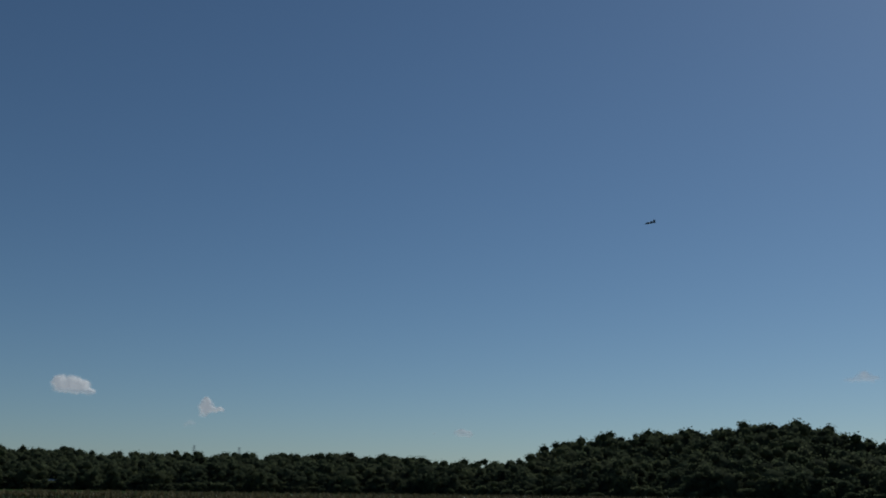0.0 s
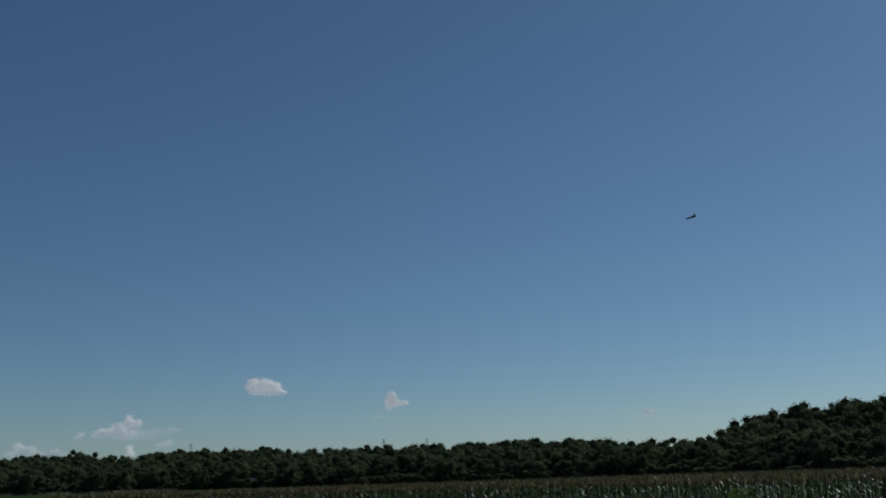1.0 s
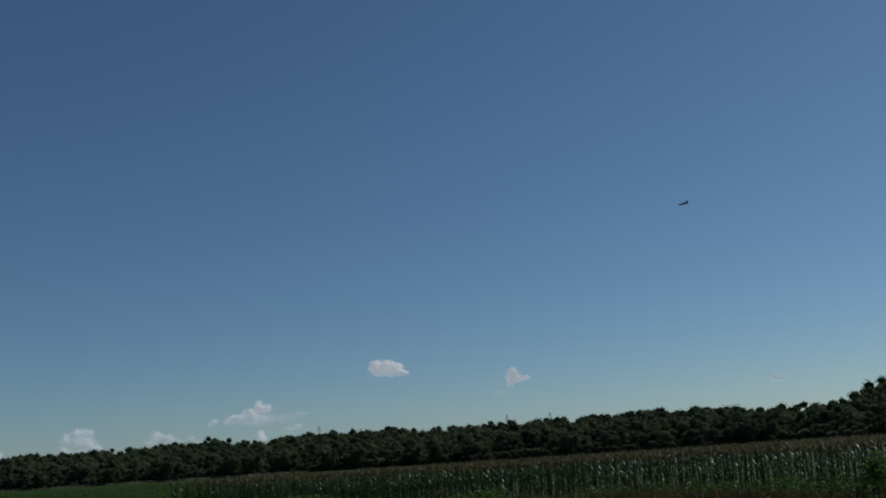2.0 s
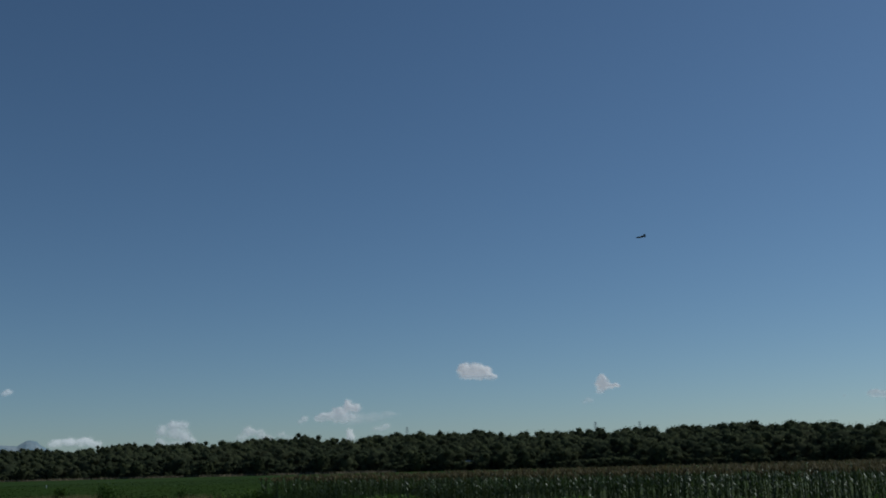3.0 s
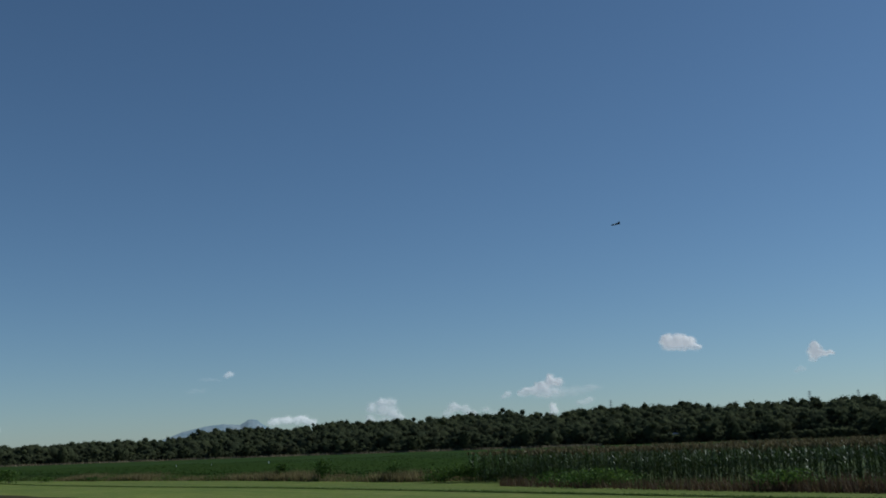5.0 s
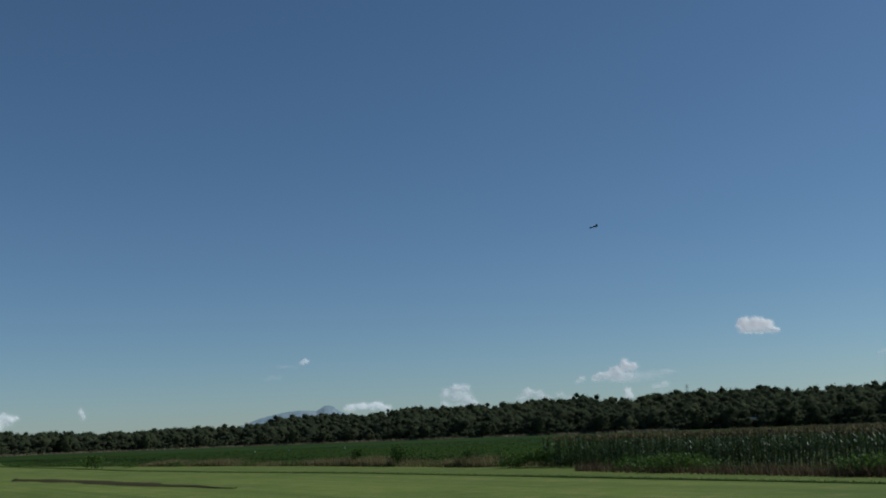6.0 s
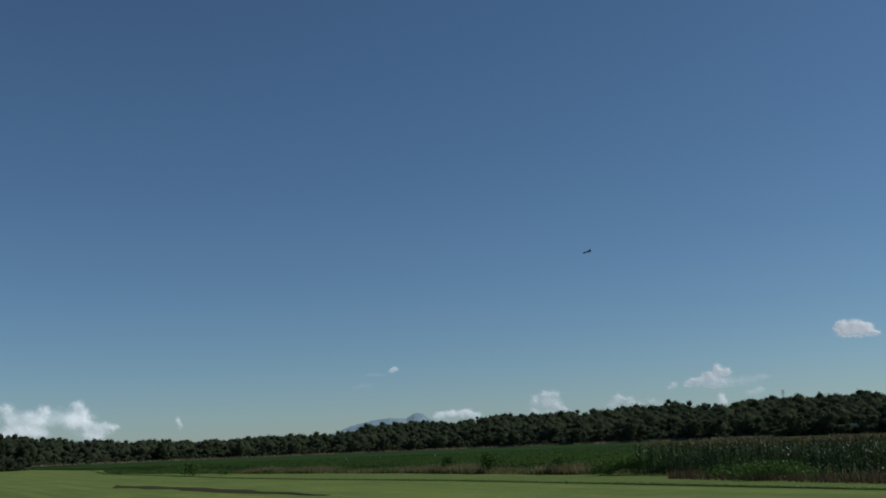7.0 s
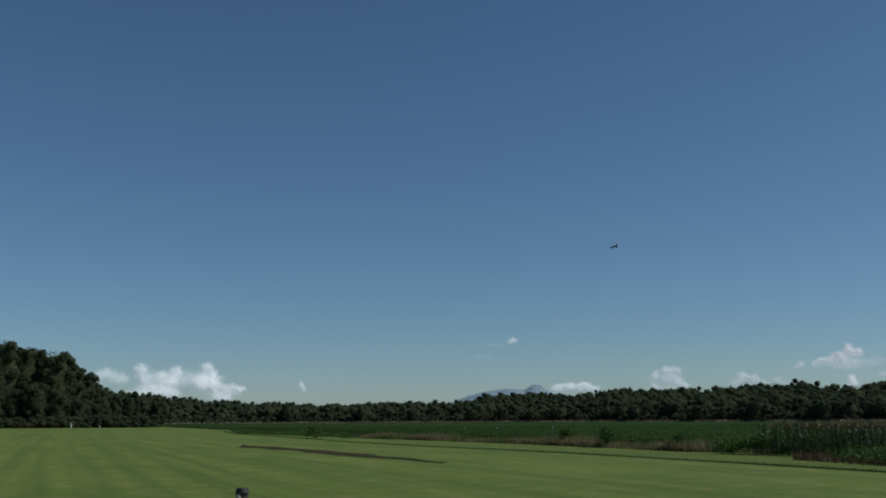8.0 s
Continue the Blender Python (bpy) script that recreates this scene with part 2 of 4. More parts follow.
def edge_r(az):
    return np.interp(az, EDGE_AZ, EDGE_R)


def sky_el(az):
    return np.interp(az, SKY_AZ, SKY_EL)


DEPTH = 1.42


def rise(az, r):
    """Height of the land: flat bottomland, then wooded slopes."""
    e = edge_r(az)
    top = np.maximum(0.0, EYE[2] + e * DEPTH * np.tan(np.radians(sky_el(az))) - TREE_H * 0.84)
    k = np.clip((r / e - 1.0) / (DEPTH - 1.0), 0, 1)
    fall = np.clip((r / e - DEPTH) / 2.0, 0, 1)
    side = np.clip((az + 95) / 13, 0, 1) * np.clip((40 - az) / 14, 0, 1)
    return top * (k * k * (3 - 2 * k)) * (1 - fall) * side


def build_ground():
    azs = np.concatenate([np.arange(-95, 40.1, 0.75), np.arange(45, 260, 5)])
    rs = np.concatenate([[0.0, 20, 60, 120, 200], np.geomspace(260, 1400, 44), [1800, 2500, 3500, 4800]])
    a, r = np.meshgrid(azs, rs, indexing="ij")
    z = rise(a, r)
    v = np.stack([-np.sin(np.radians(a)) * r, np.cos(np.radians(a)) * r, z], -1).reshape(-1, 3)
    na, nr = len(azs), len(rs)
    i, j = np.meshgrid(np.arange(na), np.arange(nr - 1), indexing="ij")
    i2 = (i + 1) % na
    q = np.stack([i * nr + j, i * nr + j + 1, i2 * nr + j + 1, i2 * nr + j], -1).reshape(-1, 4)
    ob = raw("ground", v, q, M_GROUND, smooth=True)
    tagged(ob, "flat green-brown bottomland rising to wooded slopes", "ground", kind="structure")


build_ground()


def build_lawn():
    """The mown field, cut in a sheet with a slight waviness."""
    ss, ks = np.arange(-120, 400.1, 4.0), np.concatenate([np.linspace(0, 0.75, 26), np.linspace(0.77, 1, 12)])
    s, k = np.meshgrid(ss, ks, indexing="ij")
    w = -160 + (ledge(s) + 160) * k
    z = 0.04 + 0.025 * np.sin(s * 0.13 + w * 0.05) * np.sin(w * 0.21)
    z = np.where(k > 0.99, 0.03, z)
    v = np.stack([ALONG[0] * s + ACROSS[0] * w, ALONG[1] * s + ACROSS[1] * w, z], -1).reshape(-1, 3)
    n = len(ks)
    i, j = np.meshgrid(np.arange(len(ss) - 1), np.arange(n - 1), indexing="ij")
    q = np.stack([i * n + j, i * n + j + 1, (i + 1) * n + j + 1, (i + 1) * n + j], -1).reshape(-1, 4)[:, ::-1]
    ob = raw("mown_grass", v, q, M_LAWN, smooth=True)
    tagged(ob, "short mown grass field with faint mower swaths and dry patches", "lawn", kind="structure")


def build_ledge():
    """The strip left a hand higher along the field's edge, with a ragged cut side."""
    ss = np.arange(-120, 272.1, 0.5)
    n = len(ss)
    lip = ledge(ss) + 0.12 * rng.standard_normal(n) * 0.5 + 0.12 * np.sin(ss * 0.21) + 0.15 * np.sin(ss * 0.057)
    far = np.maximum(verge(ss), lip + 1.0)
    up = np.clip((190 - ss) / 60, 0.35, 1)
    cols = [(lip - 0.02, np.full(n, -0.05)), (lip, (0.045 + 0.035 * rng.random(n)) * up), (lip + 0.5, 0.075 * up), (far - 0.8, 0.075 * up), (far + 1.5, 0.07 * up), (far + 1.6, np.full(n, -0.1))]
    v = np.concatenate([np.stack([ALONG[0] * ss + ACROSS[0] * w, ALONG[1] * ss + ACROSS[1] * w, z], -1) for w, z in cols])
    q = [np.stack([k * n + np.arange(n - 1), k * n + np.arange(1, n), (k + 1) * n + np.arange(1, n), (k + 1) * n + np.arange(n - 1)], -1) for k in range(len(cols) - 1)]
    ob = raw("long_grass_strip", v, np.concatenate(q), M_ROUGH)
    tagged(ob, "strip of longer pale green grass with a dark cut edge", "grass strip", kind="structure")


build_lawn()
build_ledge()


def build_dirt():
    """A bare streak in the lawn, heaped in a low ragged ridge."""
    ss = np.arange(50, 92, 0.5)
    n = len(ss)
    mid = np.interp(ss, (50, 57, 65, 75, 83, 90), (19.0, 18.6, 17.9, 17.6, 16.5, 15.7)) + 0.2 * np.sin(ss * 0.7)
    half = (0.95 + 0.7 * rng.random(n) * (0.6 + 0.4 * np.sin(ss * 0.9))) * np.clip((ss - 50) / 14, 0.12, 1) * np.clip((92 - ss) / 5, 0.15, 1)
    tall = (0.03 + 0.06 * rng.random(n)) * np.clip((ss - 50) / 20, 0.3, 1)
    cols = [(mid - half, 0 * ss + 0.055), (mid - half * 0.5, 0.075 + tall * 0.7), (mid, 0.075 + tall), (mid + half * 0.5, 0.075 + tall * 0.6), (mid + half, 0 * ss + 0.055)]
    v = np.concatenate([np.stack([ALONG[0] * ss + ACROSS[0] * w, ALONG[1] * ss + ACROSS[1] * w, z], -1) for w, z in cols])
    q = [np.stack([k * n + np.arange(n - 1), k * n + np.arange(1, n), (k + 1) * n + np.arange(1, n), (k + 1) * n + np.arange(n - 1)], -1) for k in range(4)]
    tagged(raw("dirt_streak", v, np.concatenate(q), M_DIRT, smooth=True), "long low streak of bare brown earth in the lawn", "dirt")


build_dirt()


# ---------------------------------------------------------------- leaves and trees
def leaf_quads(centres, normals, size, r):
    """Square leaf clumps of that size at the centres, turned about their normals."""
    n = len(centres)
    normals = normals / np.maximum(1e-6, np.linalg.norm(normals, axis=1, keepdims=True))
    other = r.standard_normal((n, 3))
    u = np.cross(normals, other)
    u /= np.maximum(1e-6, np.linalg.norm(u, axis=1, keepdims=True))
    w = np.cross(normals, u)
    size = np.broadcast_to(size, n)[:, None] * (0.6 + 0.8 * r.random((n, 1)))
    asp = 0.55 + 0.45 * r.random((n, 1))
    v = np.stack([centres - u * size * 0.6, centres - w * size * asp * 0.5, centres + u * size * 0.6, centres + w * size * asp * 0.5], 1)
    return v.reshape(-1, 3), np.arange(4 * n).reshape(n, 4)


def ball(seed, subdiv=2, rough=0.22):
    """A lumpy unit ball of triangles."""
    bm = bmesh.new()
    bmesh.ops.create_icosphere(bm, subdivisions=subdiv, radius=1.0)
    for v in bm.verts:
        v.co *= 1 + rough * noise.noise(v.co * 2.1 + Vector((seed, 0, 0))) * 1.6
    v = np.array([tuple(k.co) for k in bm.verts])
    f = np.array([[k.index for k in g.verts] for g in bm.faces])
    bm.free()
    return v, f


def clump_tree(seed, clumps, leaves, leaf, core=2, slim=1.0):
    """A crown one unit high and wide: a lumpy body, in triangles, hidden by leaf sprays that gather in clumps. slim: height over width."""
    r = np.random.default_rng(seed)
    v, f = ball(seed + 50.5, core, 0.14)
    v = v * np.array((0.27, 0.27, 0.36)) + np.array((0, 0, 0.43))
    cs, rad = [], []
    for k in range(clumps):
        h = 0.16 + 0.64 * (k + 0.5) / clumps
        reach = 0.3 * max(0.0, 1 - abs((h - 0.42) / 0.6) ** 2.4)
        a = k * 2.4 + r.uniform(-0.6, 0.6)
        cs.append((reach * math.cos(a), reach * math.sin(a), h))
        rad.append(r.uniform(0.14, 0.2) * (8 / clumps) ** 0.3)
    cs, rad = np.array(cs), np.array(rad)
    for k in range(clumps):  # each bough has a dense heart
        bv, bf = ball(seed + k * 3.7, 1, 0.12)
        f = np.concatenate([f, bf + len(v)])
        v = np.concatenate([v, bv * rad[k] * 0.64 * np.array((1, 1, 1 / slim)) + cs[k]])
    base = len(v)
    cs, rad = np.concatenate([cs, [(0, 0, 0.44)]]), np.concatenate([rad, [0.37]])
    pick = r.integers(0, clumps, leaves)
    pick[: int(leaves * (0.55 if slim == 1 else 0.35))] = clumps
    d = r.standard_normal((leaves, 3))
    out = cs[pick] - np.array((0, 0, 0.43))
    d = d / np.linalg.norm(d, axis=1, keepdims=True) + 0.8 * out / np.maximum(0.05, np.linalg.norm(out, axis=1, keepdims=True))
    d /= np.maximum(1e-3, np.linalg.norm(d, axis=1, keepdims=True))
    squash = np.where((pick == clumps)[:, None], np.array((1, 1, 1.15)), np.array((1, 1, 1 / slim)))
    pts = (cs[pick] + d * rad[pick][:, None] * r.uniform(0.6, 0.95, (leaves, 1)) * squash) * np.array((1, 1, slim))
    nor = d + 0.6 * r.standard_normal((leaves, 3)) + np.array((0, 0, 0.2))
    nor /= np.linalg.norm(nor, axis=1, keepdims=True)
    u = np.cross(nor, r.standard_normal((leaves, 3)))
    u /= np.maximum(1e-6, np.linalg.norm(u, axis=1, keepdims=True))
    w = np.cross(nor, u)
    size = leaf * (0.6 + 0.8 * r.random((leaves, 1)))
    lv = np.stack([pts + u * size, pts - u * size * 0.5 + w * size * 0.8, pts - u * size * 0.5 - w * size * 0.8], 1).reshape(-1, 3)
    lv = lv / np.array((1, 1, slim))
    return np.concatenate([v, lv]), np.concatenate([f, np.arange(3 * leaves).reshape(-1, 3) + base])


def woods_points(az0, az1, gap, r):
    """Places of trees over the wooded slopes, closest along the edge."""
    out = []
    for az in np.arange(az0, az1, 0.2):
        e = float(edge_r(az))
        k = 1.0
        while k < DEPTH * 1.04:
            step = gap * (1.0 + 0.9 * (k - 1) / (DEPTH - 1))
            if r.random() < 0.2 * e * k * math.pi / 180 / step:
                out.append((az + r.uniform(-0.1, 0.1), e * k + r.uniform(-2, 2)))
            k += step / e
    return out


def build_woods(name, label, az0, az1, gap, height, leaves, seed):
    r = np.random.default_rng(seed)
    kinds = [clump_tree(seed * 10 + k, 9, leaves, 0.022) for k in range(8)]
    tops = [clump_tree(seed * 10 + k, 7, leaves // 2, 0.027, 1) for k in range(8)]
    vs, qs, ts, base = [], [], [], 0
    for az, d in woods_points(az0, az1, gap, r):
        front = d / float(edge_r(az)) < 1.03
        v, q = (kinds if d / float(edge_r(az)) < 1.12 else tops)[r.integers(0, len(kinds))]
        h = height * r.uniform(0.72, 1.16) * (r.uniform(0.45, 0.95) if front else 1.0)
        wide = h * r.uniform(1.0, 1.4) * (1.15 if front else 1.0)
        a = r.uniform(0, 6.28)
        x, y = bearing(az, d)
        c, s = math.cos(a), math.sin(a)
        p = np.stack([(v[:, 0] * c - v[:, 1] * s) * wide + x, (v[:, 0] * s + v[:, 1] * c) * wide + y, (v[:, 2] - 0.03) * h + float(rise(az, d))], -1)
        vs.append(p), qs.append(q + base), ts.append(np.full(len(p), r.random() ** 1.5))
        base += len(p)
    ob = raw(name, np.concatenate(vs), np.concatenate(qs), M_WOODS, tone=np.concatenate(ts), smooth=True)
    tagged(ob, label, "woods", kind="stuff")


build_woods("hill_woods", "dark green broadleaf woods covering a rounded hill", -80, -52, 6.6, TREE_H, 800, 3)
build_woods("ridge_woods", "dark green broadleaf woods along a low ridge", -52, -9, 7.5, TREE_H, 620, 4)
build_woods("valley_woods", "dark green woods along the far end of the field", -9, 24, 9.5, TREE_H, 420, 5)


def make_tree(name, label, height, width, seed, leaves=2600):
    """A broadleaf tree: tapered trunk, limbs, and a crown of many leaves in clumps."""
    r = np.random.default_rng(seed)
    root = tagged(new(name), label, "tree", group="trees beside the mown field")
    bm = bmesh.new()

    def limb(a, b, r0, r1):
        a, b = Vector(a), Vector(b)
        d = b - a
        m = Matrix.Translation((a + b) / 2) @ d.to_track_quat("Z", "Y").to_matrix().to_4x4()
        bmesh.ops.create_cone(bm, cap_ends=True, segments=7, radius1=r0, radius2=r1, depth=d.length, matrix=m)

    k = height * 0.02
    limb((0, 0, -0.3), (0.1, 0.05, height * 0.3), k, k * 0.75)
    limb((0.1, 0.05, height * 0.3), (0.0, -0.1, height * 0.7), k * 0.75, k * 0.3)
    for i in range(6):
        a = i * 1.05 + r.uniform(-0.3, 0.3)
        z0 = height * r.uniform(0.22, 0.5)
        limb((0.05, 0, z0), (math.cos(a) * width * 0.33, math.sin(a) * width * 0.33, z0 + height * r.uniform(0.1, 0.25)), k * 0.4, k * 0.1)
    part("trunk", bm, M_BARK, root, "rough grey-brown trunk with limbs")
    v, q = clump_tree(seed, 34, leaves, 0.019, 3, height / width)
    v = v * np.array((width * 1.05, width * 1.05, height)) - np.array((0, 0, height * 0.02))
    raw("crown", v, q, M_WOODS, root, tone=np.full(len(v), 0.15 + 0.6 * r.random()), smooth=True)
    return root


TREES = [(25.6, 412, 35.5, 25), (24.2, 410, 34.5, 24), (23.0, 408, 34, 22), (21.9, 412, 31.5, 21), (21.1, 414, 29, 18), (20.45, 410, 30, 20), (19.7, 416, 26, 18), (19.0, 420, 22.5, 16), (18.3, 427, 17.5, 14), (17.6, 440, 14, 12),
         (23.6, 434, 36, 24), (22.5, 436, 33, 22), (21.5, 432, 31, 20), (20.0, 436, 28, 18), (16.6, 470, 13, 11), (15.2, 480, 11.5, 10),
         (24.8, 396, 15, 15), (23.5, 394, 19, 16), (22.4, 395, 14, 14), (21.4, 394, 17, 15), (20.2, 396, 14, 13), (19.2, 398, 11, 12), (18.2, 402, 9, 11)]
for i, (az, d, h, w) in enumerate(TREES):
    t = make_tree("tree", "tall dark green broadleaf tree at the end of the mown field", h * 1.15, w, 60 + i, 7000)
    t.location = (*bearing(az, d), 0)


EDGE_TREES = [(8.4, 9, 17, 11), (4.4, 8, 14, 9), (1.6, 7, 11, 10), (-1.6, 7, 11, 11), (-3.3, 8, 12, 10), (-4.9, 8, 10, 11), (-6.2, 6, 11, 10), (-10.4, 7, 12, 11), (-13.8, 7, 11, 12),
              (-16.6, 9, 13, 9), (-19.9, 8, 13, 12), (-25.1, 7, 12, 11), (-31.0, 6, 11, 12), (-38.2, 7, 12, 11), (-47.5, 6, 11, 11), (-58.0, 6, 10, 10), (-66.5, 6, 10, 11)]
for i, (az, gap, h, w) in enumerate(EDGE_TREES):
    t = make_tree("tree", "round-crowned green tree standing before the woods", h, w, 160 + i, 1800)
    t.location = (*bearing(az, float(edge_r(az)) - gap), 0)
    t["group"] = "trees along the edge of the woods"


def undergrowth(az0, az1, n, r0, r1, h0, h1, name, label, seed):
    """Shrubs along the foot of the woods, down to the ground."""
    r = np.random.default_rng(seed)
    v0, q0 = clump_tree(seed, 6, 190, 0.06, 1)
    vs, qs, ts = [], [], []
    for k in range(n):
        az = r.uniform(az0, az1)
        d = (float(edge_r(az)) if r0 is None else r.uniform(r0, r1)) + r.uniform(-8, 2)
        h, w = r.uniform(h0, h1), r.uniform(h0, h1) * 1.8
        x, y = bearing(az, d)
        vs.append(v0 * np.array((w, w, h)) * 1.05 + np.array((x, y, -0.12 * h)))
        qs.append(q0 + k * len(v0))
        ts.append(np.full(len(v0), r.random()))
    tagged(raw(name, np.concatenate(vs), np.concatenate(qs), M_WOODS, tone=np.concatenate(ts), smooth=True), label, "shrubs", kind="stuff")


undergrowth(-80, 17, 620, None, None, 2.5, 6.5, "woodland_edge_shrubs", "dark green shrubs along the foot of the woods", 21)
undergrowth(15.5, 27, 150, 388, 400, 1.6, 6.0, "tree_foot_shrubs", "dark green undergrowth at the foot of the tall trees", 22)


# ---------------------------------------------------------------- crops
def blades(n, base, length, lean, width, r, droop=0.5, segs=3):
    """Curved leaf blades: strips of quads from the bases, each leaning its own way."""
    a = r.uniform(0, 2 * math.pi, n)
    way = np.stack([np.cos(a), np.sin(a), np.zeros(n)], -1)
    side = np.stack([-np.sin(a), np.cos(a), np.zeros(n)], -1)
    length, lean, width = (np.broadcast_to(k, n)[:, None] for k in (length, lean, width))
    rows = []
    for k in range(segs + 1):
        t = k / segs
        out = way * lean * length * t + np.array((0, 0, 1.0)) * length * (t - droop * t * t * lean * 1.6)
        wd = side * width * 0.5 * (1 - t ** 2.2 * 0.93)
        rows += [base + out - wd, base + out + wd]
    v = np.stack(rows, 1)
    i = np.arange(n)[:, None, None] * (2 * segs + 2)
    k = np.arange(segs)[None, :, None] * 2
    q = (i + k + np.array((0, 1, 3, 2))[None, None, :]).reshape(-1, 4)
    return v.reshape(-1, 3), q


def corn_plant(seed, height=2.0, leaves=16):
    """Arrays of one corn plant: stalk and leaves, and its tassel."""
    r = np.random.default_rng(seed)
    z = np.linspace(0.25, height * 0.76, leaves)
    base = np.stack([0.01 * r.standard_normal(leaves), 0.01 * r.standard_normal(leaves), z], -1)
    v1, q1 = blades(leaves, base, r.uniform(0.4, 0.62, leaves), r.uniform(0.45, 1.15, leaves), 0.048, r, 0.56, 4)
    s = 0.014
    st = np.array([(x * s, y * s, zz) for zz in (-0.05, height * 0.9) for x, y in ((1, 1), (-1, 1), (-1, -1), (1, -1))])
    sq = np.array([(k, (k + 1) % 4, 4 + (k + 1) % 4, 4 + k) for k in range(4)])
    v, q = np.concatenate([st, v1]), np.concatenate([sq, q1 + 8])
    tb = np.tile(np.array((0, 0, height * 0.84)), (9, 1))
    tv, tq = blades(9, tb, r.uniform(0.24, 0.38, 9), r.uniform(0.1, 0.85, 9), 0.04, r, 0.3, 2)
    return v, q, tv, tq


CORN = [corn_plant(100 + k) for k in range(6)]


def build_corn_row():
    """The plants at the field's edge, one by one."""
    kinds = []
    for k, (v, q, tv, tq) in enumerate(CORN):
        p = raw("corn_plant", v, q, M_CORN, tone=np.full(len(v), 0.15 * k), smooth=True)
        tagged(raw("tassel", tv, tq, M_TASSEL, p, tone=np.full(len(tv), 0.2 * k)), "dry brown tassel")
        kinds.append(tagged(p, "green corn plant with drooping leaves at the field edge", "corn plant", group="corn plants of the outer row"))
    s = CORN_END
    for i in range(240):
        x, y = plan(s, CROP + rng.uniform(-0.3, 0.3))
        m = pose(x, y, 0, rng.uniform(-8, 8), rng.uniform(-8, 8), rng.uniform(0, 360))
        k = kinds[i % 6]
        if i < 6:
            k.matrix_basis = m
        else:
            copy_thing(k, m)
        s -= rng.uniform(0.2, 0.38)


def build_corn_field():
    r = np.random.default_rng(11)
    groups = {"leaf": ([], [], []), "tassel": ([], [], [])}
    count = {"leaf": 0, "tassel": 0}

    def add(kind, v, q, tone):
        vs, qs, ts = groups[kind]
        vs.append(v), qs.append(q + count[kind]), ts.append(np.full(len(v), tone))
        count[kind] += len(v)

    def put(v, x, y, turn, k, lean):
        c, s = math.cos(turn), math.sin(turn)
        return np.stack([(v[:, 0] * c - v[:, 1] * s) * k + x + v[:, 2] * lean, (v[:, 0] * s + v[:, 1] * c) * k + y, v[:, 2] * k], -1)

    for row in range(1, 150):
        w = CROP + row * 0.76
        step = 0.24 if row < 5 else (0.42 if row < 12 else 0.55 + 0.016 * row)
        s = CORN_END + r.uniform(-0.3, 0.3)
        low = -16.0 - 0.25 * w
        while s > low:
            x, y = plan(s, w + r.uniform(-0.2, 0.2))
            v, q, tv, tq = CORN[r.integers(0, 6)]
            turn, k, lean, tone = r.uniform(0, 6.28), r.uniform(0.86, 1.06), r.uniform(-0.12, 0.12), r.random()
            if row >= 5 and not (s > CORN_END - 4 and row < 70):  # past the outer rows the tops alone show
                keep = 8 + 10 * 12
                v, q = v[keep:], q[4 + 12 * 4:] - keep
                if row >= 30:
                    v, q = v[10:], q[4:] - 10
                    tv, tq = tv[:24], tq[:8]
            add("leaf", put(v, x, y, turn, k, lean), q, tone)
            add("tassel", put(tv, x, y, turn, k, lean), tq, tone)
            s -= step * r.uniform(0.8, 1.2)
    field = None
    for kind, material, name in (("leaf", M_CORN, "corn_field"), ("tassel", M_TASSEL, "tassels")):
        vs, qs, ts = groups[kind]
        ob = raw(name, np.concatenate(vs), np.concatenate(qs), material, field, tone=np.concatenate(ts), smooth=True)
        field = field or tagged(ob, "dense field of tall tasselled green corn", "corn field", kind="stuff")
    tagged(ob, "dry brown corn tassels", kind="stuff")


build_corn_row()
build_corn_field()


def build_soy():
    """Soybeans: leafy rows near the weeds, a rough canopy farther off."""
    r = np.random.default_rng(13)
    ss = np.concatenate([np.arange(CORN_END + 0.5, 140, 1.5), np.geomspace(140, 720, 70)])
    ws = np.concatenate([np.arange(CROP + 1.5, 90, 0.4), np.geomspace(90, 560, 120)])
    s, w = np.meshgrid(ss, ws, indexing="ij")
    x, y = ALONG[0] * s + ACROSS[0] * w, ALONG[1] * s + ACROSS[1] * w
    az, d = np.degrees(np.arctan2(-x, y)), np.hypot(x, y)
    z = 0.5 + 0.12 * np.sin(w * 2 * math.pi / 0.8) * (w < 90) + 0.05 * r.standard_normal(s.shape)
    z = z * np.clip((w - CROP - 1.5) / 0.9, 0, 1)
    n = len(ws)
    i, j = np.meshgrid(np.arange(len(ss) - 1), np.arange(n - 1), indexing="ij")
    q = np.stack([i * n + j, i * n + j + 1, (i + 1) * n + j + 1, (i + 1) * n + j], -1).reshape(-1, 4)
    ok = (d < edge_r(az) - 14).reshape(-1)
    q = q[ok[q].all(1)][:, ::-1]
    ob = raw("soybean_field", np.stack([x, y, z], -1).reshape(-1, 3), q, M_SOY, tone=r.random(x.size))
    tagged(ob, "wide field of low deep green soybeans", "soybean field", kind="stuff")
    m = 60000
    s = CORN_END + 0.5 + (r.random(m) ** 1.5) * 190
    w = CROP + 0.5 + (r.random(m) ** 1.6) * 150
    c = np.stack([ALONG[0] * s + ACROSS[0] * w, ALONG[1] * s + ACROSS[1] * w, 0.5 + 0.17 * r.random(m)], -1)
    nor = r.standard_normal((m, 3)) * 0.4 + np.array((0, 0, 1.0))
    v, q = leaf_quads(c, nor, 0.13, r)
    tagged(raw("leaves", v, q, M_SOY, ob, tone=np.repeat(r.random(m), 4)), "deep green soybean leaves", kind="stuff")


build_soy()


